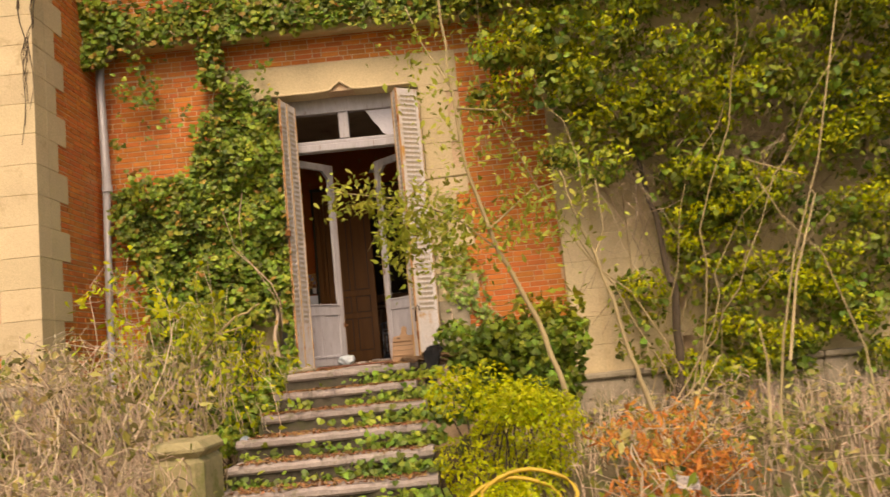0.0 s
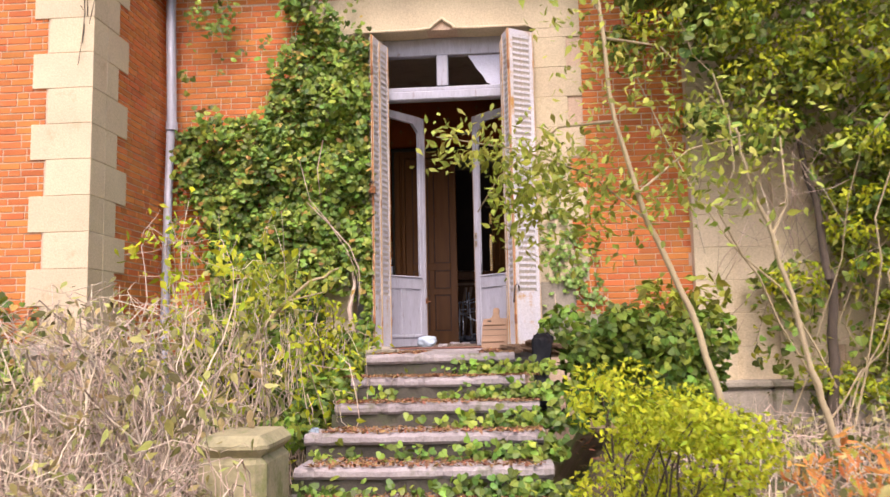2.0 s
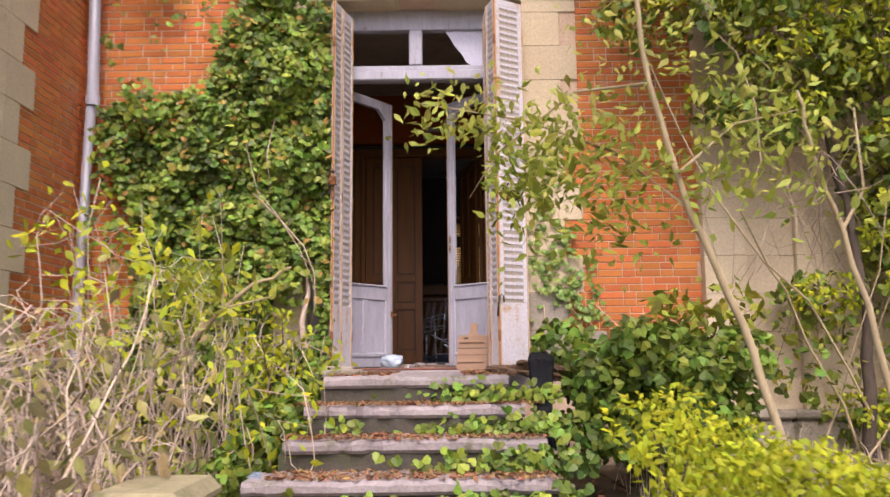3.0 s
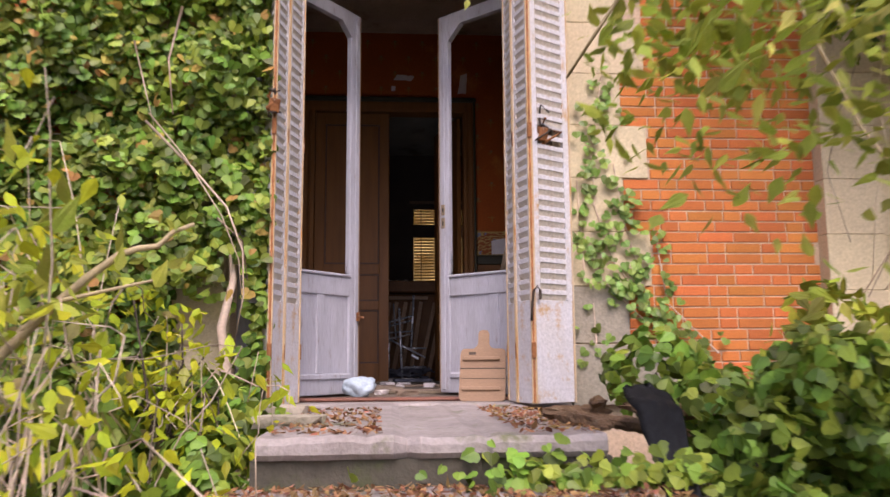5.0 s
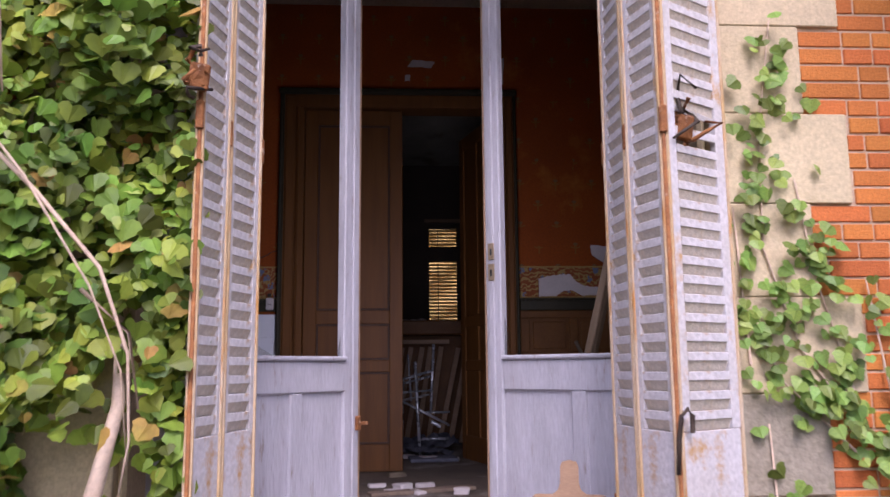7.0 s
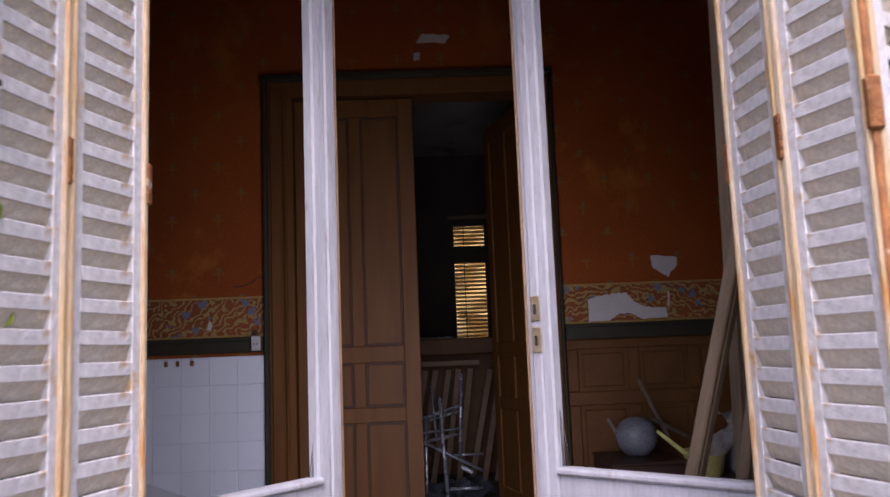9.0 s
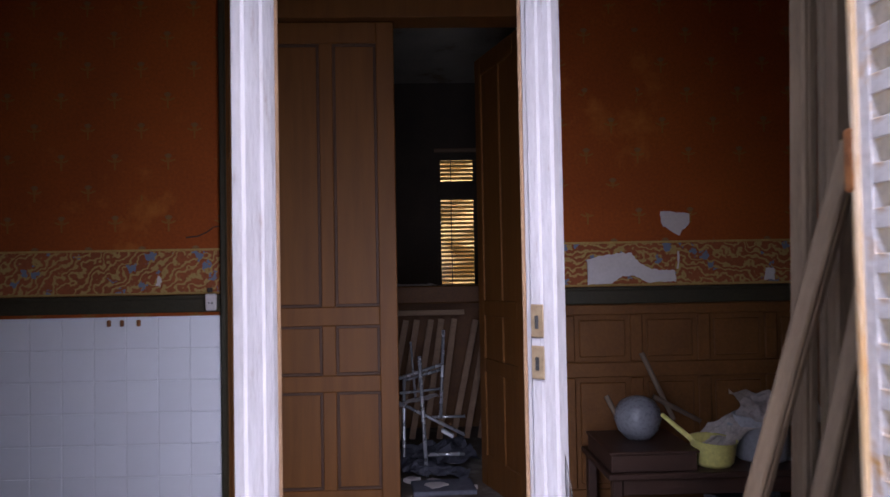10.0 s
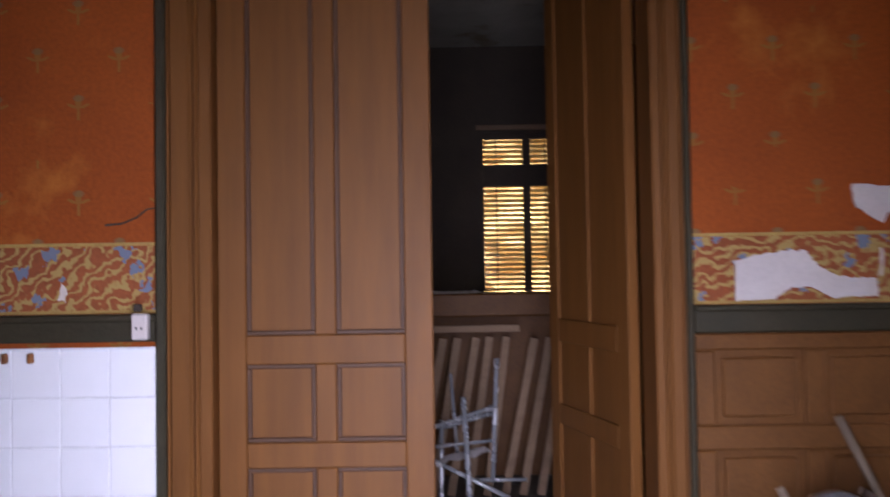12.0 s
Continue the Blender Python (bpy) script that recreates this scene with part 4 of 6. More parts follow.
# ---- chopping board, bucket and rubbish at the door ----
def chopping_board():
    """A board with a handle and rounded corners, three planks and two cross battens."""
    t = thing("chopping_board", "worn wooden chopping board leaning against the door", "chopping board", at=pose(-0.655, 10.09, 1.421, -19, 0, -14))
    w, h = 0.142, 0.335
    out = []
    for cx_, cz, a0 in ((w - 0.03, 0.03, -90), (w - 0.03, h - 0.03, 0)):
        out += [(cx_ + 0.03 * math.cos(radians(a0 + k * 22.5)), cz + 0.03 * math.sin(radians(a0 + k * 22.5))) for k in range(5)]
    out += [(0.062, h), (0.042, h + 0.015), (0.034, h + 0.04), (0.034, h + 0.10), (0.026, h + 0.118), (0.0, h + 0.124)]
    full = out + [(-x, zz) for x, zz in reversed(out[:-1])]
    bm = bmesh.new()
    f = [bm.verts.new((x, 0, zz)) for x, zz in full]
    b = [bm.verts.new((x, 0.022, zz)) for x, zz in full]
    bm.faces.new(f)
    bm.faces.new(b[::-1])
    for i in range(len(full)):
        j = (i + 1) % len(full)
        bm.faces.new((f[i], b[i], b[j], f[j]))
    part("board", bm, M_BOARD, t)
    part("batten", boxes((-0.125, 0.105, -0.016, -0.001, 0.255, 0.278), bevel=0.003), M_BOARD, t)
    part("batten", boxes((-0.125, 0.11, -0.014, -0.001, 0.065, 0.088), bevel=0.003), M_BOARD, t)
    part("crack", boxes((-0.14, 0.14, -0.002, 0.001, 0.203, 0.209), (-0.138, 0.14, -0.002, 0.001, 0.14, 0.143)), M_IRON, t)
    part("hook_mark", boxes((-0.09, -0.045, -0.002, 0.001, 0.295, 0.312)), M_IRON, t)
    return t


chopping_board()


def crumpled_bag():
    """A half-empty plastic sack slumped over, with creases and a folded neck."""
    bm = bmesh.new()
    bmesh.ops.create_icosphere(bm, subdivisions=4, radius=1.0)
    for v in bm.verts:
        p = v.co.copy()
        k = 1 + 0.22 * noise.noise(p * 1.7) + 0.10 * noise.noise(p * 4.5 + Vector((3, 1, 0)))
        v.co = Vector((p.x * 0.105 * k + 0.03 * p.z, p.y * 0.085 * k, max(p.z * 0.07 * k, -0.055) + 0.03 * max(-p.x, 0)))
    for f in bm.faces:
        f.smooth = True
    bmesh.ops.transform(bm, matrix=pose(-1.40, 10.50, FLOOR + 0.058, 0, 0, 12), verts=bm.verts)
    return tagged(part("plastic_bag", bm, M_BLUEISH), "slumped pale blue plastic bag on the sill", "bag")


crumpled_bag()


def rubble(name, label, x, y, zz, sx, sy, sz, material, rz=0, seed=0):
    """A broken lump of stone or board."""
    r = random.Random(seed)
    bm = bmesh.new()
    bmesh.ops.create_icosphere(bm, subdivisions=2, radius=1.0)
    for v in bm.verts:
        v.co = Vector((max(min(v.co.x * 1.3, 0.85), -0.85) * sx, max(min(v.co.y * 1.3, 0.85), -0.85) * sy, max(min(v.co.z * 1.3, 0.8), -0.7) * sz)) * r.uniform(0.86, 1.1)
    bmesh.ops.transform(bm, matrix=pose(x, y, zz + 0.6 * sz, 0, 0, rz), verts=bm.verts)
    return tagged(part(name, bm, material), label, "debris")


rubble("stone_lump", "flat broken stone lying on the top step", -1.72, 8.95, 1.405, 0.15, 0.09, 0.05, M_STONE_G, 10, 3)
rubble("stone_lump", "flat broken stone lying on the top step", -1.62, 8.55, 1.405, 0.16, 0.07, 0.035, M_STONE_G, -8, 4)


def rotten_log(x, y, zz, length, thick, rz, seed):
    """A crumbling piece of timber: splintered along the grain, with ragged ends."""
    bm = bmesh.new()
    n, k = 18, 11
    rows = []
    for i in range(n + 1):
        t = i / n
        end = min(t, 1 - t)
        ring = []
        for j in range(k):
            a = 2 * math.pi * j / k
            q = 0.75 + 0.5 * noise.noise(Vector((j * 1.9, seed * 5.1, t * 1.5))) + 0.25 * noise.noise(Vector((j * 3.1, i * 0.9, seed)))
            q *= 0.55 + 0.45 * min(end * 6, 1)
            ring.append(bm.verts.new(((t - 0.5) * length + 0.05 * noise.noise(Vector((j * 2.3, seed, 9.0))) * (t - 0.5) * 4, thick * q * math.cos(a), thick * (0.72 * q * math.sin(a) + 0.6))))
        rows.append(ring)
    for a, b in zip(rows, rows[1:]):
        for j in range(k):
            bm.faces.new((a[j], a[(j + 1) % k], b[(j + 1) % k], b[j]))
    bm.faces.new(rows[0][::-1])
    bm.faces.new(rows[-1])
    bmesh.ops.transform(bm, matrix=pose(x, y, zz, 0, 4, rz), verts=bm.verts)
    return tagged(part("rotten_log", bm, M_ROT), "crumbling rotten brown timber beside the steps", "debris", "rotten timber")


for i, (x, y, zz, a, b, r) in enumerate(((-0.42, 8.62, 1.41, 0.34, 0.055, 25), (-0.20, 8.45, 1.37, 0.40, 0.06, -48), (-0.46, 8.30, 1.41, 0.30, 0.045, -62), (-0.02, 8.65, 1.41, 0.36, 0.06, -28), (-0.30, 8.72, 1.46, 0.28, 0.04, 70))):
    rotten_log(x, y, zz, a, b, r, i)


def black_sheet():
    """A crumpled length of black plastic lying down the side of the steps."""
    bm = bmesh.new()
    n, k = 16, 8
    rows = []
    for i in range(n):
        t = i / (n - 1)
        c = Vector((-0.20 - 0.08 * t, 8.42 - 0.85 * t, 1.55 - 0.16 * t - 0.40 * max(t - 0.4, 0) * 1.7))
        rows.append([bm.verts.new(c + Vector(((j / k - 0.5) * (0.15 + 0.03 * math.sin(6 * t)), 0.02 * math.sin(3 * j + 5 * t), 0.02 * math.sin(math.pi * j / k) + 0.035 * noise.noise(Vector((j * 0.6, i * 0.5, 3)))))) for j in range(k + 1)])
    for a, b in zip(rows, rows[1:]):
        for j in range(k):
            bm.faces.new((a[j], a[j + 1], b[j + 1], b[j])).smooth = True
    bmesh.ops.solidify(bm, geom=bm.faces[:], thickness=0.008)
    return tagged(part("black_sheet", bm, M_BLACK), "crumpled black plastic strip beside the stone steps", "plastic sheet")


black_sheet()

# low stone pier and broken block at the foot of the steps
def stone_pier(name, label, x0, x1, y0, y1, z0, z1, seed):
    bm = boxes((x0, x1, y0, y1, z0, z1 - 0.10), bevel=0.05)
    t = tagged(part(name, bm, M_MOSSY), label, "pier")
    part("cap", boxes((x0 - 0.012, x1 + 0.012, y0 - 0.012, y1 + 0.012, z1 - 0.12, z1), bevel=0.05), M_MOSSY, t)
    return t


stone_pier("stone_pier", "low mossy stone pier beside the steps", -2.22, -1.84, 5.75, 6.3, 0.05, 1.04, 1)
stone_pier("stone_pier", "broken low stone block at the foot of the steps", -2.2, -1.93, 4.75, 5.2, -0.05, 0.62, 2)

# bits of rubbish round the steps
tagged(part("brick_piece", boxes((-0.06, 0.06, -0.05, 0.05, 0, 0.055), bevel=0.01, m=pose(-2.02, 4.95, 0.622, 0, 0, 25)), M_BRICK), "broken red brick lying on the stone block", "brick")

# ---- growth ----
rng = np.random.default_rng(11)


def ivy_wall(name, label, n, where, y, thick, size, seed, material=None, stems=60):
    """Ivy over a wall: a thick uneven coat of leaves with gaps; where(x, z) gives the density."""
    r = np.random.default_rng(seed)
    t = thing(name, label, "ivy", at=pose(0, 0, 0))
    pts, nn, ss = [], [], []
    x0, x1, z0, z1 = where(None, None)
    while len(pts) < n:
        x, zz = r.uniform(x0, x1), r.uniform(z0, z1)
        dens = where(x, zz)
        lump = noise.noise(Vector((x * 2.1, zz * 2.1, seed))) * 0.6 + noise.noise(Vector((x * 6, zz * 6, seed))) * 0.3
        if r.random() > dens + lump * 0.7 * (dens < 0.95):
            continue
        d = thick * (0.25 + 0.75 * r.random()) * (0.7 + lump)
        pts.append((x, y - max(d, 0.015), zz))
        nn.append((0, -1, 0.45))
        ss.append(r.uniform(*size))
    cut = int(len(pts) * 0.965)
    tagged(leaf_cloud("leaves", pts[:cut], nn[:cut], ss[:cut], IVY_SHAPE, material or M_IVY, t, spread=0.5, droop=1.1, seed=seed), kind="stuff")
    tagged(leaf_cloud("yellowed_leaves", [(x, q - 0.03, zz) for x, q, zz in pts[cut:]], nn[cut:], ss[cut:], IVY_SHAPE, M_YELLOWED, t, "yellowed and browned ivy leaves", spread=0.45, droop=1.0, seed=seed + 1), kind="stuff")
    lines = []
    for i in range(stems):
        x, zz = r.uniform(x0, x1), r.uniform(z0, z1)
        if where(x, zz) < 0.3:
            continue
        way = wander(r, (x, y - 0.03, zz), (x + r.normal(0, 0.3), y - 0.05, max(zz - r.uniform(0.3, 1.2), z0)), 8, 0.03)
        lines.append(([np.array((min(q[0], x1 - 0.25), q[1], q[2])) for q in way], 0.006, 0.004))
    if lines:
        tagged(tube_mesh("stem_tangle", lines, M_STEM, 4, t), kind="stuff")
    return t


def w_left(x, zz):
    if x is None:
        return -4.0, -1.86, 0.8, 5.7
    left = -2.75 - 0.25 * math.sin(zz * 2.0) - (1.1 if zz < 3.95 else 0.0) * min(max((3.95 - zz) / 0.15, 0), 1) + max(zz - 4.8, 0) * 0.2
    right = -1.87 if zz < 4.75 else -2.2 - 0.2 * (zz - 4.75)
    if zz > 5.0:
        return 0.5 if -2.85 < x < -2.55 else 0.0
    if left < x < right:
        bald = 1.02 if -2.42 < x < -2.0 and zz < 2.18 + 0.12 * math.sin(x * 17) else 0.0
        return 1.0 - bald
    return 0.10 if left - 0.15 < x < right else 0.0


ivy_wall("ivy", "dense dark green ivy covering the facade beside the door", 15500, w_left, WALL, 0.46, (0.030, 0.082), 3, stems=90)


def w_cornice(x, zz):
    if x is None:
        return -4.2, 1.0, 5.55, 6.35
    return max(0.0, 1.0 - abs(zz - 5.9) / 0.36)


ivy_wall("ivy", "thick ivy hanging along the cornice of the facade", 3200, w_cornice, WALL - 0.25, 0.2, (0.05, 0.09), 7, stems=30)


def w_corner(x, zz):
    if x is None:
        return -4.25, -3.95, 5.35, 6.2
    return 0.9


ivy_wall("ivy", "dark ivy round the hopper of the rain pipe", 700, w_corner, 9.62, 0.25, (0.05, 0.09), 8, stems=8)


def w_wing(x, zz):
    if x is None:
        return -5.2, -4.5, 0.9, 2.2
    return 0.9 if zz < 1.2 + 0.9 * (-4.5 - x) else 0.1


ivy_wall("ivy", "ivy climbing the foot of the brick wing", 500, w_wing, FRONT_WING - 0.05, 0.18, (0.05, 0.09), 9, stems=8)

# dark wiry tendrils on the wing's corner stones
tube_mesh("dry_tendrils", [(wander(rng, (-4.22 + rng.uniform(-0.15, 0.1), FRONT_WING - 0.03, 5.9), (-4.27 + rng.uniform(-0.12, 0.05), FRONT_WING - 0.03, rng.uniform(4.0, 5.0)), 9, 0.03), 0.008, 0.003) for i in range(7)], M_DARKBARK, 4)
tagged(bpy.data.objects["dry_tendrils"], "dark dry tendrils hanging on the corner stones", "tendrils", kind="stuff")


for pts, r0 in (([(-2.52, 9.46, 2.95), (-2.28, 9.45, 2.70), (-2.08, 9.44, 2.48), (-1.98, 9.43, 2.24), (-1.965, 9.44, 2.02), (-2.0, 9.47, 1.80)], 0.008), ([(-2.50, 9.45, 2.99), (-2.30, 9.44, 2.74), (-2.10, 9.43, 2.44), (-2.0, 9.43, 2.20), (-1.99, 9.44, 1.95)], 0.005), ([(-2.6, 9.46, 3.4), (-2.55, 9.45, 3.15), (-2.48, 9.45, 2.92)], 0.006), ([(-2.35, 9.46, 3.6), (-2.42, 9.45, 3.3), (-2.38, 9.45, 3.0)], 0.008), ([(-2.12, 9.43, 2.42), (-1.99, 9.44, 2.30), (-1.96, 9.45, 2.10)], 0.007)):
    tagged(tube_mesh("vine_stem", [(wander(rng, pts[0], pts[0], 2, 0)[:1] + [np.asarray(q, float) + rng.normal(0, 0.008, 3) for q in pts[1:]], r0, r0 * 0.35)], M_STEM, 7), "bare dry vine stem hanging over the ivy", "vine", "dry vine stems")


for k, pts in enumerate(([(-2.10, 9.68, 1.25), (-2.07, 9.60, 1.55), (-2.11, 9.575, 1.85), (-2.06, 9.60, 2.1), (-2.09, 9.68, 2.3)],)):
    tagged(tube_mesh("vine_stem", [([np.asarray(q, float) for q in pts], 0.036, 0.014)], M_STEM, 9), "thick pale old ivy stem against the wall", "vine")


# young ivy on the right jamb: every leaf a piece of its own
def jamb_ivy():
    t = thing("ivy_sprig", "young ivy creeping up the pale stone jamb", "ivy", at=pose(0.0, WALL, 1.6))
    r = np.random.default_rng(4)
    mesh = single_leaf("ivy_leaf", IVY_SHAPE, M_IVY_O)
    paths = [[(0.55, 1.55), (0.35, 1.95), (0.13, 2.25), (0.02, 2.6), (0.03, 3.0), (0.10, 3.45)], [(0.35, 1.95), (0.20, 2.5), (0.15, 2.85)], [(0.02, 1.55), (0.0, 2.0)], [(0.75, 1.7), (0.45, 2.0), (0.38, 2.5)], [(-0.05, 2.2), (-0.08, 2.75)], [(0.30, 1.9), (0.05, 2.15), (-0.04, 2.4)]]
    lines = []
    for j, p in enumerate(paths):
        pts = [np.array((x, -0.02, zz - 1.6)) for x, zz in p]
        lines.append((pts, 0.005, 0.003))
        for a, b in zip(pts, pts[1:]):
            d = np.linalg.norm(b - a)
            for k in range(int(d / (0.013 if j in (0, 1, 5) else 0.03))):
                q = a + (b - a) * r.random() + np.array((r.normal(0, 0.055), -r.uniform(0.0, 0.05), r.normal(0, 0.04)))
                o = new("leaf", mesh)
                o.parent = t
                s = r.uniform(0.03, 0.062)
                o.matrix_basis = Matrix.Translation(q) @ pose(0, 0, 0, 90 + r.normal(20, 16), 180 + r.normal(0, 30), r.normal(0, 18)) @ Matrix.Diagonal((s, s, s, 1))
    for ln in lines:
        tube_mesh("stem", [ln], M_STEM, 5, t)
    return t


jamb_ivy()


def bush(name, label, centres, radii, per, size, shape, material, seed, stem_mat=None, foot=None):
    """A shrub: stems from the foot into every clump, and leaves over the clumps."""
    r = np.random.default_rng(seed)
    foot = foot or (np.mean([c[0] for c in centres]), np.mean([c[1] for c in centres]), min(c[2] for c in centres) - 0.4)
    t = thing(name, label, "shrub", at=pose(*foot))
    loc = [tuple(np.asarray(c) - np.asarray(foot)) for c in centres]
    p, nn = clumps(r, loc, radii, per)
    leaf_cloud("leaves", p, nn, r.uniform(size[0], size[1], len(p)), shape, material, t, spread=0.85, droop=0.5, seed=seed)
    lines = [(wander(r, (r.normal(0, 0.08), r.normal(0, 0.08), -0.1), c, 7, 0.05), 0.012, 0.004) for c in loc]
    tagged(tube_mesh("stem_tangle", lines, stem_mat or M_DARKBARK, 5, t), kind="stuff")
    return t


def scatter(r, n, lo, hi):
    return [tuple(r.uniform(lo, hi)) for _ in range(n)]


r1 = np.random.default_rng(21)
bush("shrub", "dark green ivy mound beside the top steps", scatter(r1, 30, (-0.1, 8.0, 0.9), (1.15, 9.35, 1.62)), [(0.26, 0.26, 0.22)] * 30, 190, (0.05, 0.09), IVY_SHAPE, M_IVY, 22)
bush("shrub", "bright lime green small-leaved shrub by the steps", scatter(r1, 34, (-0.05, 5.4, 0.4), (0.66, 6.7, 1.30)), [(0.2, 0.2, 0.16)] * 34, 210, (0.028, 0.05), OVAL_SHAPE, M_LIME, 23)
bush("shrub", "lime green low shoots in front of the steps", scatter(r1, 18, (-0.1, 4.2, 0.25), (0.6, 5.4, 0.72)), [(0.18, 0.2, 0.14)] * 18, 170, (0.025, 0.045), OVAL_SHAPE, M_LIME, 24)
bush("shrub", "low ivy mound beside the top step", scatter(r1, 26, (-3.0, 8.1, 0.9), (-2.0, 9.3, 1.5)), [(0.26, 0.26, 0.2)] * 26, 170, (0.05, 0.085), IVY_SHAPE, M_IVY, 26)
bush("shrub", "bright lime green sprigs at the ivy wall", scatter(r1, 13, (-2.4, 8.5, 1.35), (-1.98, 8.9, 2.05)), [(0.12, 0.1, 0.08)] * 13, 30, (0.04, 0.07), OVAL_SHAPE, M_LIME, 27)
bush("shrub", "broad-leaved green climber at the foot of the brick wall", scatter(r1, 10, (0.75, 8.4, 1.1), (1.4, 9.4, 1.9)), [(0.22, 0.2, 0.25)] * 10, 45, (0.08, 0.14), OVAL_SHAPE, M_VINE, 25)


# the great climber over the right half of the facade
def great_climber():
    r = np.random.default_rng(31)
    o = np.array((2.5, 9.2, 0.62))
    t = thing("climber", "huge tangled climbing shrub over the stone facade", "climber", at=pose(*o))
    cs, rs = [], []
    while len(cs) < 490:
        x, zz = r.uniform(0.55, 6.8), r.uniform(0.9, 7.8)
        low_edge = 4.35 - (x - 0.55) * 1.1 if x < 2.2 else 0.9
        bare = noise.noise(Vector((x * 0.9, zz * 0.8, 5.0)))
        if zz < low_edge or (zz < 3.6 and x < 2.6 and bare > 0.16) or (zz < 3.2 and r.random() < 0.18):
            continue
        d = 0.12 + (0.25 if zz < 3.4 else 0.0) * r.random() + 1.3 * min(max((zz - 2.2) / 3.0, 0), 1) * r.random() ** 0.7
        cs.append(np.array((x, WALL - 0.15 - d, zz)) - o)
        k = r.uniform(0.16, 0.42)
        rs.append((k * 1.2, k * 0.8, k * 0.8))
    p, nn = clumps(r, cs, rs, 115)
    q = r.random(len(p))
    tagged(leaf_cloud("leaves", p[q < 0.8], nn[q < 0.8], r.uniform(0.045, 0.095, int((q < 0.8).sum())), OVAL_SHAPE, M_VINE, t, spread=0.9, droop=0.8, seed=32), kind="stuff")
    tagged(leaf_cloud("broad_leaves", p[q >= 0.8], nn[q >= 0.8] + (0, -0.4, 0), r.uniform(0.06, 0.11, int((q >= 0.8).sum())), IVY_SHAPE, M_IVY, t, "dark ivy leaves", spread=0.8, droop=0.8, seed=35), kind="stuff")
    cs2 = [np.asarray(c) + (0, -0.2, 0.1) for c in cs if r.random() < 0.6]
    p, nn = clumps(r, cs2, [(0.3, 0.25, 0.12)] * len(cs2), 80)
    tagged(leaf_cloud("young_leaves", p, nn, r.uniform(0.045, 0.08, len(p)), OVAL_SHAPE, M_LIME, t, "yellow-green young leaves", spread=0.9, droop=0.6, seed=33), kind="stuff")
    for c in cs[::40]:
        tube_mesh("limb", [(wander(r, (r.normal(0, 0.25), r.uniform(-0.1, 0.4), 0.0), np.asarray(c) + (0, 0.1, 0), 14, 0.10), r.uniform(0.006, 0.012), 0.003)], M_BARK, 6, t)
    for a, b, r0, r1_ in (((0, 0, -0.3), (0.05, 0.1, 1.5), 0.06, 0.04), ((0.05, 0.1, 1.4), (-0.15, 0.3, 3.6), 0.04, 0.02)):
        tube_mesh("trunk", [(wander(r, a, b, 9, 0.03), r0, r1_)], M_DARKBARK, 9, t)
    # thin hanging twigs against the wall
    lines = [(wander(r, np.array((r.uniform(1.5, 6), WALL - 0.2 - r.random() * 0.4, r.uniform(3.5, 5.5))) - o, np.array((r.uniform(1.5, 6), WALL - 0.2, r.uniform(1.2, 3.2))) - o, 10, 0.08), 0.006, 0.003) for _ in range(200)]
    tagged(tube_mesh("twig_tangle", lines, M_STEM, 4, t), kind="stuff")
    return t


great_climber()


# thin young trees in front of the facade
def sapling(name, label, pts, twigs, leaves_at, seed, count):
    r = np.random.default_rng(seed)
    base = np.asarray(pts[0], float)
    t = thing(name, label, "sapling", at=pose(*base))
    rel = [np.asarray(p, float) - base for p in pts]
    smooth = []
    for a, b in zip(rel, rel[1:]):
        for k in range(4):
            smooth.append(a + (b - a) * k / 4 + r.normal(0, 0.008, 3))
    smooth.append(rel[-1])
    tube_mesh("trunk", [(smooth, 0.028, 0.007)], M_BARK, 8, t)
    for tw in twigs:
        tube_mesh("branch", [([np.asarray(p, float) - base for p in tw], 0.011, 0.004)], M_BARK, 6, t)
    mesh = single_leaf("sapling_leaf", OVAL_SHAPE, M_SAP)
    made = 0
    while made < count:
        a, b, spread, size = leaves_at[r.integers(len(leaves_at))]
        p = np.asarray(a, float) + (np.asarray(b, float) - np.asarray(a, float)) * r.random() + r.normal(0, spread, 3) - base
        if p[0] + base[0] < -0.62 and p[2] + base[2] < 2.8 and base[0] > 0:
            continue
        o = new("leaf", mesh)
        o.parent = t
        s = r.uniform(0.7, 1.25) * size
        o.matrix_basis = Matrix.Translation(p) @ pose(0, 0, 0, r.normal(55, 30), r.normal(0, 30), r.uniform(0, 360)) @ Matrix.Diagonal((s, s, s, 1))
        made += 1
    p = []
    for a, b, spread, size in leaves_at:
        n = int(count * 0.72)
        p += [np.asarray(a, float) + (np.asarray(b, float) - np.asarray(a, float)) * r.random() + r.normal(0, spread * 1.2, 3) - base for _ in range(n)]
    p = [q for q in p if not (q[0] + base[0] < -0.62 and q[2] + base[2] < 2.8 and base[0] > 0)]
    tagged(leaf_cloud("foliage", p, np.tile((0, -0.4, 0.8), (len(p), 1)), r.uniform(0.045, 0.085, len(p)), OVAL_SHAPE, M_SAP_J, t, spread=0.6, droop=0.7, seed=seed), kind="stuff")
    return t


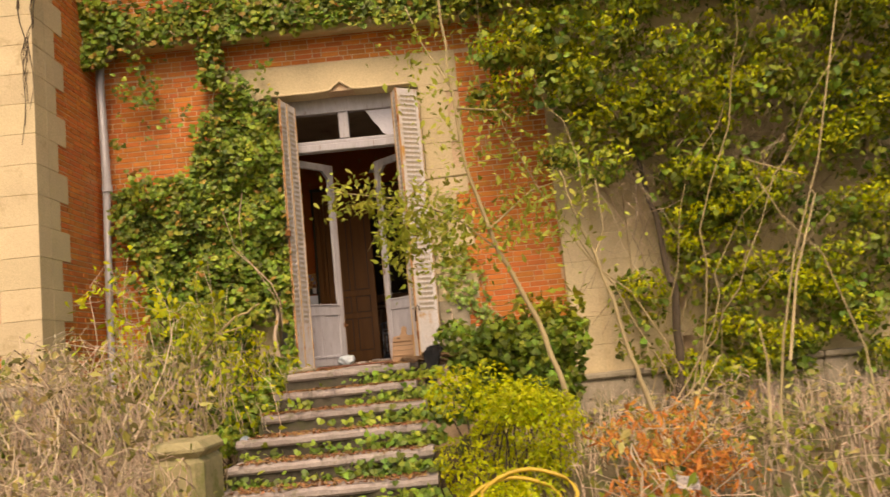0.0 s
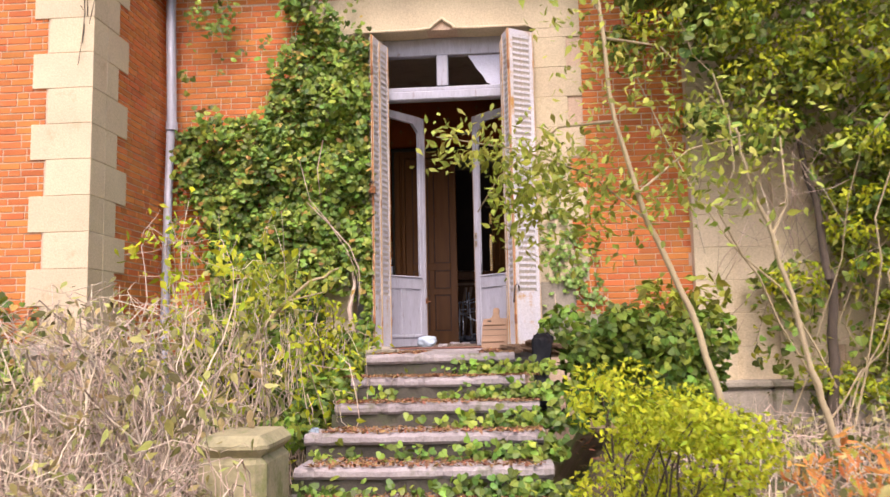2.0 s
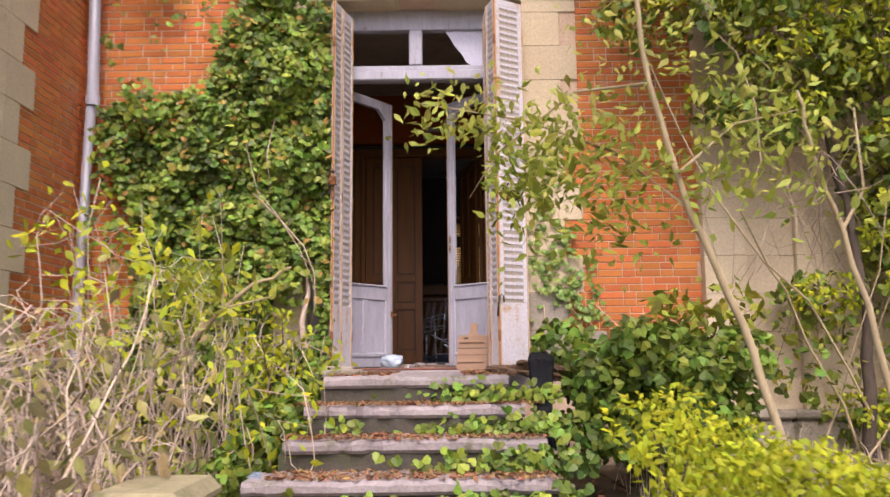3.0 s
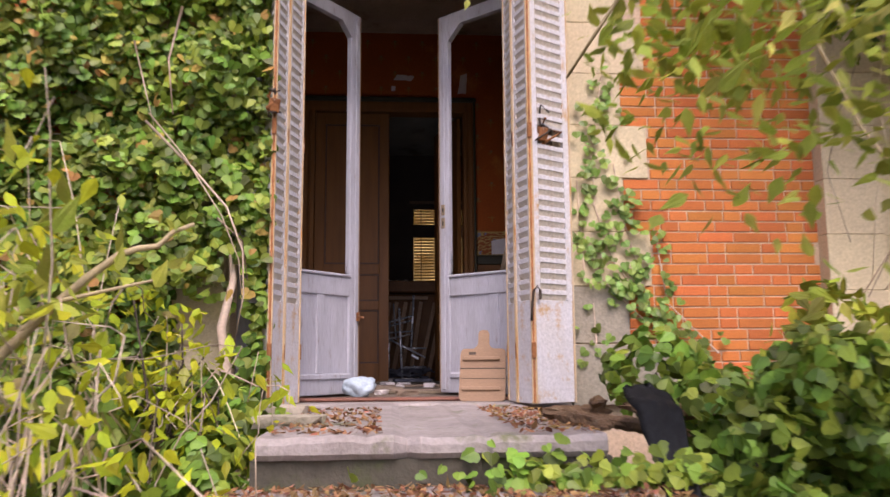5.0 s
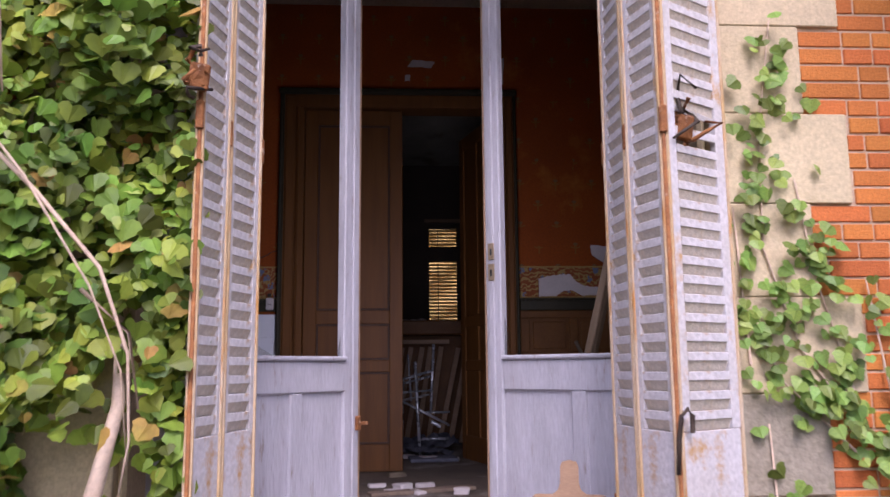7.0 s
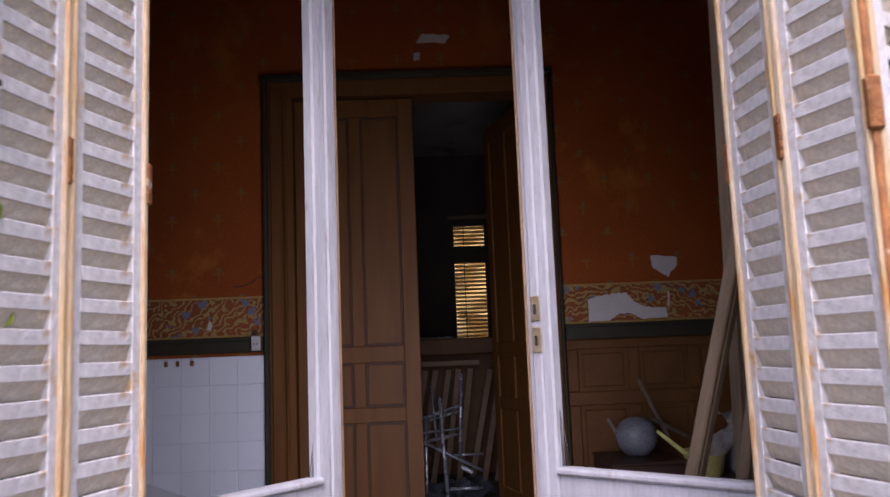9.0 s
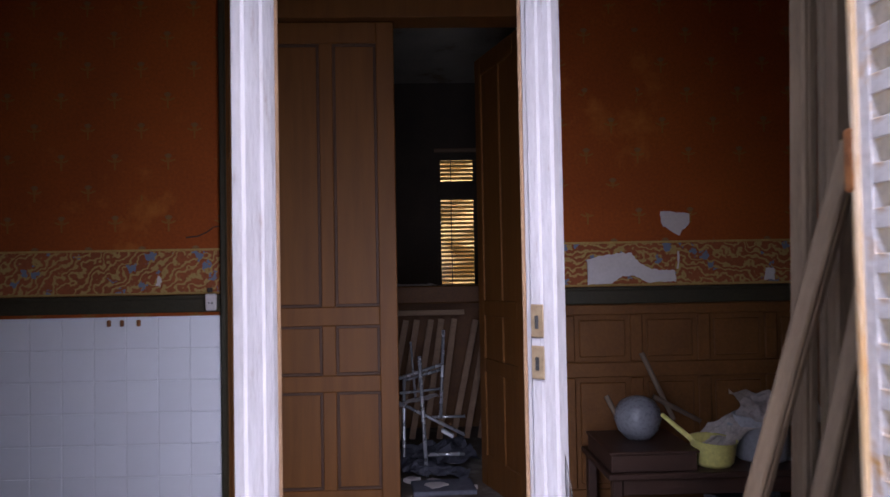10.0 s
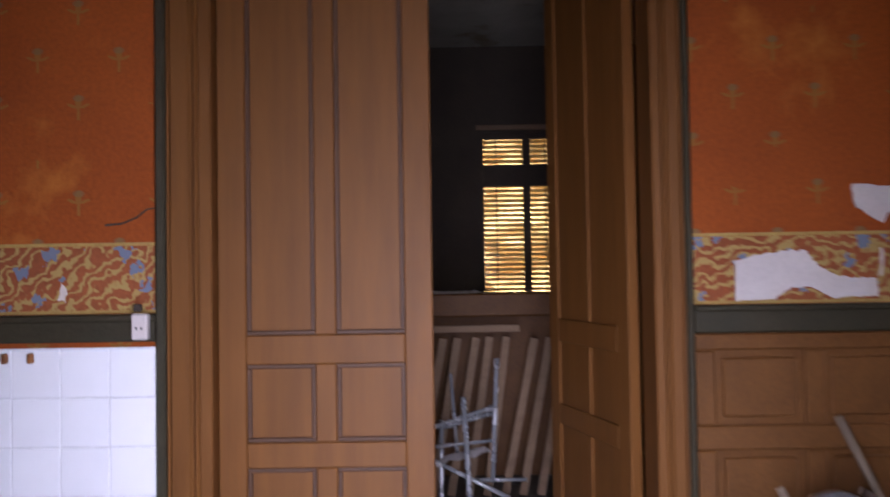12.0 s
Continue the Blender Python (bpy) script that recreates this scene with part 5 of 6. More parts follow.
sapling("sapling", "thin leaning sapling with sparse yellow-green leaves", [(0.98, 7.0, 0.5), (0.90, 7.0, 1.05), (0.73, 7.0, 1.7), (0.47, 6.95, 2.31), (0.26, 6.9, 3.0), (0.19, 6.9, 3.8), (0.16, 6.9, 4.6), (0.12, 6.9, 5.6)],
        [[(0.47, 6.95, 2.31), (0.11, 7.14, 2.68), (-0.37, 7.27, 2.91), (-1.01, 7.41, 3.07)], [(0.26, 6.9, 3.0), (-0.10, 7.18, 3.05), (-0.54, 7.32, 2.73), (-0.71, 7.36, 2.47)], [(0.4, 6.9, 2.5), (0.83, 7.22, 2.86), (1.29, 7.41, 3.00)], [(0.19, 6.9, 3.8), (-0.04, 7.14, 4.34), (-0.15, 7.18, 4.71)], [(0.2, 6.9, 3.6), (0.64, 7.14, 3.61), (1.10, 7.22, 3.13)]],
        [((0.4, 6.9, 2.5), (-1.01, 7.41, 3.07), 0.09, 0.085), ((0.2, 6.9, 2.9), (-0.65, 7.32, 2.51), 0.13, 0.085), ((-0.10, 7.18, 2.68), (-0.37, 7.27, 2.44), 0.16, 0.095), ((-0.15, 7.22, 2.80), (-0.95, 7.41, 2.94), 0.12, 0.095), ((-0.20, 7.22, 2.37), (-0.65, 7.32, 2.56), 0.16, 0.095), ((0.11, 7.14, 2.76), (0.12, 7.22, 2.15), 0.14, 0.09), ((0.4, 6.9, 2.5), (1.29, 7.41, 3.00), 0.14, 0.085), ((0.2, 6.9, 3.2), (-0.10, 7.14, 4.66), 0.16, 0.08), ((0.3, 6.9, 3.4), (1.10, 7.22, 3.13), 0.2, 0.08), ((0.2, 6.9, 4.0), (0.1, 6.9, 5.4), 0.3, 0.08)], 41, 290)
sapling("bramble_shoot", "arching bramble shoot with broad lime green leaves", [(-2.72, 7.9, 0.90), (-2.62, 7.9, 1.45), (-2.42, 7.9, 1.77), (-2.12, 7.9, 2.01), (-1.87, 7.9, 2.13)], [[(-2.42, 7.9, 1.77), (-2.27, 7.85, 1.87), (-1.97, 7.8, 1.93)]],
        [((-2.62, 7.9, 1.65), (-1.92, 7.9, 2.13), 0.07, 0.11), ((-2.57, 7.85, 1.95), (-2.27, 7.85, 2.05), 0.10, 0.12)], 45, 60)
sapling("sapling", "thin bare-stemmed sapling with leaves at the top", [(1.72, 7.0, 0.5), (1.58, 7.0, 1.0), (1.48, 7.0, 1.38), (1.30, 7.0, 2.2), (1.14, 6.95, 2.6), (1.06, 6.9, 2.95)],
        [[(1.30, 7.0, 2.2), (1.38, 6.9, 2.4), (1.36, 6.9, 2.85)]],
        [((1.1, 7.0, 2.4), (0.7, 6.9, 2.7), 0.16, 0.08), ((1.1, 6.9, 2.5), (1.6, 6.9, 3.1), 0.25, 0.075)], 42, 110)


# dry brambles left of the steps
def brambles(name, label, n_stem, n_leaf, lo, hi, seed, leaf_mat, leaf_size, lean=0.5, r0=0.007):
    r = np.random.default_rng(seed)
    lo, hi = np.asarray(lo), np.asarray(hi)
    foot = ((lo + hi) / 2)
    foot[2] = lo[2]
    t = thing(name, label, "brambles", at=pose(*foot))
    lines, tips = [], []
    for i in range(n_stem):
        a = r.uniform(lo, hi)
        a[2] = rise(a[0], a[1]) - 0.02
        hgt = (hi[2] - a[2]) * r.uniform(0.35, 1.0)
        b = a + np.array((r.normal(0, lean), r.normal(-0.1, lean * 0.6), hgt))
        b[2] = min(b[2], hi[2])
        pts = wander(r, a - foot, b - foot, 9, 0.05, -0.12 * r.random())
        if r.random() < 0.5:
            c = b + np.array((r.normal(0, 0.4), r.normal(0, 0.3), -0.4 * r.random()))
            pts += wander(r, b - foot, c - foot, 5, 0.03)[1:]
        pts = [np.array((min(max(q[0], lo[0] - 0.3 - foot[0]), hi[0] + 0.12 - foot[0]), min(q[1], hi[1] + 0.1 - foot[1]), q[2])) for q in pts]
        lines.append((pts, r0 * r.uniform(0.5, 1.3), 0.002))
        tips += pts[3:]
    tagged(tube_mesh("stem_tangle", lines, M_STEM, 4, t), kind="stuff")
    tips = np.asarray(tips)
    p = tips[r.integers(len(tips), size=n_leaf)] + r.normal(0, 0.05, (n_leaf, 3))
    leaf_cloud("leaves", p, np.tile((0, -0.5, 0.8), (n_leaf, 1)), r.uniform(*leaf_size, n_leaf), OVAL_SHAPE, leaf_mat, t, spread=0.7, droop=0.6, seed=seed)
    return t


M_BRAMBLE = mat("bramble_leaf", (0.27, 0.29, 0.06), (0.44, 0.36, 0.16), 0.7, 1.5, 0.05, random_by="island", amount=0.7, leafy=0.4)
brambles("brambles", "tangled dry brambles with yellowing leaves", 420, 1700, (-4.2, 5.6, 0.2), (-2.25, 8.9, 1.95), 51, M_BRAMBLE, (0.05, 0.10))
brambles("brambles", "low tangled dry stems and grass beside the steps", 520, 1200, (-4.0, 3.2, 0.0), (-2.3, 6.2, 0.95), 52, M_BRAMBLE, (0.04, 0.08))
brambles("brambles", "tall yellow-green shoots before the ivy wall", 60, 700, (-3.5, 7.6, 0.5), (-2.4, 8.8, 2.7), 53, M_LIME, (0.06, 0.12), 0.2)
brambles("brambles", "broken dry stalks and weeds at the foot of the wall", 130, 900, (0.7, 4.6, 0.1), (4.5, 8.8, 0.85), 54, M_BRAMBLE, (0.05, 0.10), 0.45, 0.008)
brambles("brambles", "green shoots and weeds beside the top steps", 70, 900, (-2.55, 7.2, 0.6), (-1.7, 9.0, 1.75), 55, M_LIME, (0.05, 0.09), 0.2)


brambles("brambles", "dry stems grown over the stone pier", 130, 300, (-2.6, 4.9, 0.0), (-1.95, 5.72, 1.1), 56, M_BRAMBLE, (0.04, 0.08), 0.25)
brambles("brambles", "fresh green weeds in the dry litter", 90, 900, (0.8, 4.4, 0.1), (4.2, 7.5, 0.7), 57, M_VINE, (0.05, 0.10), 0.25)

for k, pts in enumerate([[(2.36, 6.20, 0.35), (2.40, 6.20, 0.85), (2.49, 6.20, 1.32), (2.67, 6.20, 1.96), (2.97, 6.20, 2.69), (3.32, 6.20, 3.97)], [(2.44, 6.00, 1.18), (2.58, 6.00, 1.80), (2.81, 6.00, 2.39), (2.70, 6.00, 2.56), (2.32, 6.00, 2.71)], [(2.07, 5.60, 0.65), (2.12, 5.60, 1.22), (2.10, 5.60, 1.44)], [(1.25, 5.80, 0.58), (1.59, 5.80, 0.89), (1.87, 5.80, 1.28)], [(3.25, 6.40, 0.35), (3.20, 6.40, 1.20), (2.98, 6.40, 1.97), (2.71, 6.40, 2.30), (2.55, 6.40, 2.63)], [(1.27, 5.90, 0.77), (1.64, 5.90, 1.02), (1.89, 5.90, 1.27)]]):
    cane = tube_mesh("bramble_cane", [([np.asarray(q, float) for q in pts], 0.012 - 0.001 * k, 0.004)], M_BARK, 7)
    tagged(cane, "long bare arching bramble cane among the weeds", "cane", "bramble canes")

# dead orange fern, hose, litter
def fern():
    r = np.random.default_rng(61)
    t = thing("dead_fern", "dead orange-brown fern fronds", "fern", at=pose(1.36, 5.5, 0.2))
    lines, p = [], []
    for i in range(34):
        a = r.uniform(0, 6.28)
        e = np.array((0.6 * math.cos(a) * r.uniform(0.3, 1), 0.4 * math.sin(a), r.uniform(0.25, 0.85)))
        pts = wander(r, (0, 0, 0), e, 7, 0.02, -0.1)
        lines.append((pts, 0.005, 0.002))
        for q in pts[1:]:
            p += [np.asarray(q) + r.normal(0, 0.03, 3) for _ in range(7)]
    tube_mesh("stalk_tangle", lines, M_FERN, 4, t)
    leaf_cloud("fronds", p, np.tile((0, -0.5, 0.8), (len(p), 1)), r.uniform(0.04, 0.10, len(p)), SLIM_SHAPE, M_FERN, t, spread=0.9, droop=0.5, seed=62)
    return t


fern()
hose_pts = [(0.22 + (0.27 + 0.03 * math.sin(3 * a)) * math.cos(a) + 0.014 * a, 4.55 + 0.10 * math.sin(a), 0.58 + 0.17 * math.sin(a) + 0.006 * a) for a in [0.25 * k for k in range(0, 48)]]
tagged(tube_mesh("garden_hose", [(hose_pts, 0.012, 0.012)], M_HOSE, 8), "coiled yellow garden hose lying in the weeds", "hose")


def litter(name, label, n, areas, size, material, seed, shape):
    r = np.random.default_rng(seed)
    p = []
    for _ in range(n):
        x0, x1, y0, y1, f = areas[r.integers(len(areas))]
        x, y = r.uniform(x0, x1), r.uniform(y0, y1)
        p.append((x, y, f(x, y) + 0.012))
    ob = leaf_cloud(name, p, np.tile((0, 0, 1.0), (n, 1)), r.uniform(*size, n), shape, material, spread=0.35, droop=0.0, seed=seed)
    return tagged(ob, label, "litter", kind="stuff")


def step_z(x, y):
    if y > 7.95:
        return 1.415
    k = math.ceil((7.95 - y) / 0.36)
    return max(1.415 - 0.166 * k, 0.0)


litter("fallen_leaves", "brown fallen leaves on the stone steps", 10500, [(-1.8, -0.3, 4.6, 7.95, step_z)] * 22 + [(-1.65, -1.25, 8.0, 9.5, step_z), (-0.75, -0.45, 8.0, 9.5, step_z)], (0.018, 0.048), M_DRYLEAF, 71, OVAL_SHAPE)
litter("fallen_leaves", "brown leaf litter on the ground", 5000, [(-4.5, 4.5, -1, 9.0, rise)], (0.03, 0.08), M_DRYLEAF, 72, OVAL_SHAPE)


def step_ivy():
    """Ivy that creeps along the backs of the steps, thickest at their right end."""
    r = np.random.default_rng(75)
    p = []
    for k in range(1, 7):
        y, zz = 7.95 - 0.36 * k + 0.33, 1.415 - 0.166 * k
        for _ in range(270):
            if r.random() < 0.7:
                x = -0.15 - abs(r.normal(0, 0.38))
            else:
                x = r.uniform(-1.9, -0.2)
                if noise.noise(Vector((x * 2.2, k * 1.7, 0))) < -0.03:
                    continue
            p.append((x, y - abs(r.normal(0, 0.07)), zz + abs(r.normal(0, 0.05)) + 0.01))
    t = thing("ivy", "ivy creeping over the stone steps", "ivy", at=pose(0, 0, 0))
    leaf_cloud("leaves", p, np.tile((0, -0.7, 0.7), (len(p), 1)), r.uniform(0.03, 0.07, len(p)), IVY_SHAPE, M_IVY, t, spread=0.5, droop=0.6, seed=76)
    return t


step_ivy()
bush("shrub", "creeping ivy and weeds at the end of the top steps", [(-1.9, 8.3, 1.3), (-1.85, 8.0, 1.2), (-1.95, 7.7, 1.15), (-2.0, 7.4, 1.0), (-2.1, 7.0, 0.9), (-1.8, 8.7, 1.38), (-2.0, 9.0, 1.45)], [(0.2, 0.2, 0.14)] * 7, 130, (0.04, 0.075), IVY_SHAPE, M_IVY, 28)

# ground cover and dry grass
def grass(name, label, n, areas, height, material, seed):
    r = np.random.default_rng(seed)
    lines = []
    for _ in range(n):
        x0, x1, y0, y1 = areas[r.integers(len(areas))]
        x, y = r.uniform(x0, x1), r.uniform(y0, y1)
        h = r.uniform(*height)
        b = (x + r.normal(0, 0.25 * h), y + r.normal(0, 0.25 * h), rise(x, y) + h * r.uniform(0.5, 1))
        m_ = ((x + b[0]) / 2, (y + b[1]) / 2, rise(x, y) + h * 0.6)
        lines.append(([(x, y, rise(x, y) - 0.03), m_, b], 0.004, 0.001))
    return tagged(tube_mesh(name, lines, material, 3), label, "grass", kind="stuff")


grass("dry_grass", "dry straw-coloured grass and stalks", 4200, [(-4.6, -2.2, 1.5, 8.2)] * 2 + [(0.3, 4.5, 2.0, 8.8)], (0.15, 0.55), M_STEM, 81)
M_GREEN = mat("grass_green", (0.16, 0.20, 0.04), (0.10, 0.14, 0.03), 0.7, 2.0, 0.05, random_by="island", amount=0.4, leafy=0.3)
grass("green_grass", "fresh green weeds between the dry stalks", 1800, [(-4.6, -2.2, 1.5, 7.2), (0.3, 4.5, 2.0, 8.2)], (0.1, 0.35), M_GREEN, 82)


# ---- things in the first room ----
tile_wall = tagged(part("wall_tiling", boxes((RX0, -2.178, INNER - 0.010, INNER - 0.0005, FLOOR, 2.615)), M_GROUT), "white square wall tiles, stained and cracked", "tiles", kind="structure")
TS = 0.172
tile_bm = boxes((0.002, TS - 0.002, -0.008, 0.0, 0.002, TS - 0.002), bevel=0.0025)
tile_me = bpy.data.meshes.new("tile")
tile_bm.to_mesh(tile_me)
tile_bm.free()
tile_me.materials.append(M_TILE)
for i in range(13):
    for j in range(6):
        o = new("tile", tile_me)
        o.parent = tile_wall
        o.matrix_basis = pose(-2.178 - TS * (i + 1), INNER - 0.010, 2.613 - TS * (j + 1))
for k, x in enumerate((-2.62, -2.71, -2.78)):
    tagged(part("rusty_hook", boxes((x - 0.008, x + 0.008, INNER - 0.045, INNER - 0.0185, 2.565, 2.60), bevel=0.004), M_RUST), "small rusty hook on the tiled wall", "hook", "hooks on the tiles")

socket = thing("wall_socket", "old white electrical socket above the tiles", "socket", at=pose(-2.22, INNER - 0.052, 2.69))
part("cover", boxes((-0.028, 0.028, -0.035, 0.0, -0.045, 0.045), bevel=0.006), M_PLASTER, socket)
part("knob", boxes((-0.014, 0.014, -0.05, -0.036, 0.052, 0.078), bevel=0.004), M_IRON, socket)
part("pin_hole", boxes((-0.012, -0.006, -0.0365, -0.0355, -0.01, 0.0), (0.006, 0.012, -0.0365, -0.0355, -0.01, 0.0)), M_BLACK, socket)


def torn(name, label, pts, z_off=0.0):
    """Bare plaster where a piece of paper is torn away, a millimetre proud, with a ragged edge."""
    r = random.Random(len(pts))
    pts = [(x + 0.065, zz - 0.014) for x, zz in pts]
    ring = []
    for (x0, z0), (x1, z1) in zip(pts, pts[1:] + pts[:1]):
        for k in range(5):
            t = k / 5
            ring.append((x0 + (x1 - x0) * t + r.uniform(-0.005, 0.005), z0 + (z1 - z0) * t + r.uniform(-0.005, 0.005)))
    bm = bmesh.new()
    f = [bm.verts.new((x, INNER - 0.006, zz)) for x, zz in ring]
    b = [bm.verts.new((x, INNER - 0.0005, zz)) for x, zz in ring]
    bm.faces.new(f)
    for i in range(len(ring)):
        j = (i + 1) % len(ring)
        bm.faces.new((f[i], b[i], b[j], f[j]))
    bmesh.ops.triangulate(bm, faces=[fc for fc in bm.faces if len(fc.verts) > 4])
    return tagged(part(name, bm, M_PLASTER), label, "torn patch", "torn patches")


torn("torn_patch", "bare pale plaster where wallpaper is torn off", [(-0.225, 2.76), (-0.22, 2.90), (-0.11, 2.925), (-0.04, 2.93), (0.03, 2.93), (0.07, 2.88), (0.13, 2.845), (0.2, 2.83), (0.27, 2.835), (0.28, 2.77), (0.20, 2.765), (0.11, 2.765), (0.06, 2.80), (-0.02, 2.805), (-0.08, 2.76)])
torn("torn_patch", "pale five-sided scrap of bare plaster", [(0.20, 3.16), (0.36, 3.15), (0.36, 3.10), (0.30, 3.02), (0.21, 3.08)])
torn("torn_patch", "small bare plaster scrap above the rail", [(0.78, 2.77), (0.84, 2.77), (0.84, 2.83), (0.79, 2.84)])
torn("torn_patch", "narrow torn strip of wallpaper", [(0.285, 2.84), (0.295, 2.84), (0.30, 2.93), (0.29, 2.94)])
torn("torn_patch", "bare plaster scrap high on the wall", [(-1.24, 4.62), (-1.05, 4.61), (-1.02, 4.66), (-1.2, 4.68)])
torn("torn_patch", "bare plaster scrap high on the wall", [(-0.56, 4.48), (-0.47, 4.48), (-0.46, 4.70), (-0.53, 4.68)])
torn("torn_patch", "small bare plaster chip over the door", [(-1.26, 4.50), (-1.22, 4.50), (-1.22, 4.55), (-1.26, 4.55)])
torn("torn_patch", "small white chip in the border", [(-2.60, 2.80), (-2.575, 2.79), (-2.57, 2.83), (-2.59, 2.86)])
# a crack in the paper beside the door casing
tagged(tube_mesh("wall_crack", [([(-2.37, INNER - 0.001, 3.045), (-2.31, INNER - 0.002, 3.05), (-2.26, INNER - 0.002, 3.07), (-2.22, INNER - 0.002, 3.10), (-2.18, INNER - 0.002, 3.105)], 0.004, 0.003)], M_IRON, 5), "dark crack in the wallpaper beside the casing", "crack", kind="structure")


def side_table():
    """A low dark wooden table with an apron and a shelf beneath."""
    t = thing("side_table", "low dark wooden table heaped with old pans", "table", at=pose(0.43, 13.02, FLOOR))
    h = TT - FLOOR
    part("tabletop", boxes((-0.66, 0.90, -0.34, 0.30, h - 0.032, h - 0.002), bevel=0.006), M_TABLE, t)
    part("apron", boxes((-0.60, 0.84, -0.31, -0.28, h - 0.11, h - 0.033), bevel=0.003), M_TABLE, t)
    part("shelf", boxes((-0.58, 0.82, -0.28, 0.26, 0.12, 0.14), bevel=0.004), M_TABLE, t)
    for x in (-0.64, 0.82):
        for y in (-0.33, 0.22):
            part("leg", boxes((x, x + 0.05, y, y + 0.05, 0.0, h - 0.033), bevel=0.006), M_TABLE, t)
    return t


TT = 1.872       # top of the table
BT = 1.968       # top of the box on it
side_table()


def wooden_box():
    """A shallow dark box lying on the table, with a lid that stands over its sides."""
    t = thing("wooden_box", "shallow dark wooden box lying on the table", "box", at=pose(-0.02, 12.98, TT))
    h = BT - TT
    part("body", boxes((-0.19, 0.22, -0.27, 0.24, 0.0, h - 0.016), bevel=0.003), M_TABLE, t)
    part("lid", boxes((-0.20, 0.23, -0.28, 0.25, h - 0.015, h), bevel=0.004), M_TABLE, t)
    return t


wooden_box()
bm = bmesh.new()
lathe(bm, [(0.0, 0.0), (0.06, 0.002), (0.10, 0.045), (0.118, 0.10), (0.11, 0.15), (0.085, 0.19), (0.04, 0.212), (0.0, 0.218)], 28, pose(0.0, 13.0, BT))
tagged(part("enamel_bowl", bm, M_ENAMEL), "round grey enamel bowl turned over on the table", "bowl")


def saucepan():
    t = thing("saucepan", "pale yellow enamel saucepan with a long handle", "saucepan", at=pose(0.31, 12.82, TT + 0.004, 4, 4, -8) @ Matrix.Diagonal((1.12, 1.12, 1.12, 1)))
    bm = bmesh.new()
    lathe(bm, [(0.0, 0.004), (0.075, 0.0), (0.09, 0.02), (0.098, 0.105), (0.103, 0.11), (0.096, 0.108), (0.085, 0.02), (0.0, 0.012)], 26)
    part("body", bm, M_YELLOW, t)
    tube_mesh("handle", [([(-0.09, 0.0, 0.098), (-0.16, 0.0, 0.15), (-0.225, 0.0, 0.20)], 0.012, 0.009)], M_YELLOW, 8, t)
    return t


saucepan()


def alu_pot():
    t = thing("cooking_pot", "dented aluminium cooking pot", "pot", at=pose(0.60, 12.92, TT))
    bm = bmesh.new()
    lathe(bm, [(0.0, 0.003), (0.115, 0.0), (0.128, 0.015), (0.132, 0.215), (0.14, 0.22), (0.128, 0.22), (0.12, 0.02), (0.0, 0.015)], 30)
    part("body", bm, M_ALU, t)
    for s in (-1, 1):
        tube_mesh("handle", [([(s * 0.13, -0.03, 0.17), (s * 0.165, -0.02, 0.175), (s * 0.165, 0.02, 0.175), (s * 0.13, 0.03, 0.17)], 0.006, 0.006)], M_ALU, 6, t)
    return t


alu_pot()
bm = bmesh.new()
lathe(bm, [(0.0, 0.003), (0.13, 0.0), (0.17, 0.03), (0.185, 0.13), (0.18, 0.135), (0.16, 0.03), (0.0, 0.012)], 30, pose(0.50, 12.95, FLOOR + 0.142))
tagged(part("basin", bm, M_ENAMEL), "dark grey basin on the shelf of the table", "basin")


def crumpled(name, label, x, y, zz, w, d, seed, material=None, tilt=(0, 0, 0)):
    """A crumpled sheet of paper or cloth."""
    bm = bmesh.new()
    n = 14
    g = [[bm.verts.new(((i / n - 0.5) * w, (j / n - 0.5) * d, 0.16 * min(w, d) * noise.noise(Vector((i * 0.35 + seed, j * 0.35, seed))) + 0.05 * min(w, d) * noise.noise(Vector((i * 1.1, j * 1.1, seed))))) for i in range(n + 1)] for j in range(n + 1)]
    for a, b in zip(g, g[1:]):
        for i in range(n):
            bm.faces.new((a[i], a[i + 1], b[i + 1], b[i]))
    bmesh.ops.solidify(bm, geom=bm.faces[:], thickness=0.004)
    bmesh.ops.transform(bm, matrix=pose(x, y, zz, *tilt), verts=bm.verts)
    return tagged(part(name, bm, material or M_PAPER), label, "rubbish")


crumpled("crumpled_paper", "crumpled old newspaper lying over the pots", 0.46, 12.90, TT + 0.17, 0.40, 0.22, 3, tilt=(14, -27, 5))
crumpled("crumpled_paper", "crumpled old newspaper lying on the pot", 0.70, 12.92, TT + 0.265, 0.42, 0.30, 5, tilt=(18, 4, 0))
crumpled("crumpled_paper", "pale crumpled packet at the edge of the table", 0.80, 12.76, TT + 0.025, 0.26, 0.10, 7, M_BLUEISH)
for k, (x0, z0, x1, z1) in enumerate(((-0.13, BT + 0.20, -0.05, BT + 0.01), (0.06, BT + 0.42, 0.20, BT + 0.08), (0.10, BT + 0.20, 0.34, BT + 0.07))):
    st = tube_mesh("stick", [([(x0, 13.12 - 0.05 * (k == 2), z0), (x1, 13.05, z1)], 0.014, 0.012)], M_WOOD, 6)
    tagged(st, "short weathered stick among the pans", "stick", "sticks on the table")


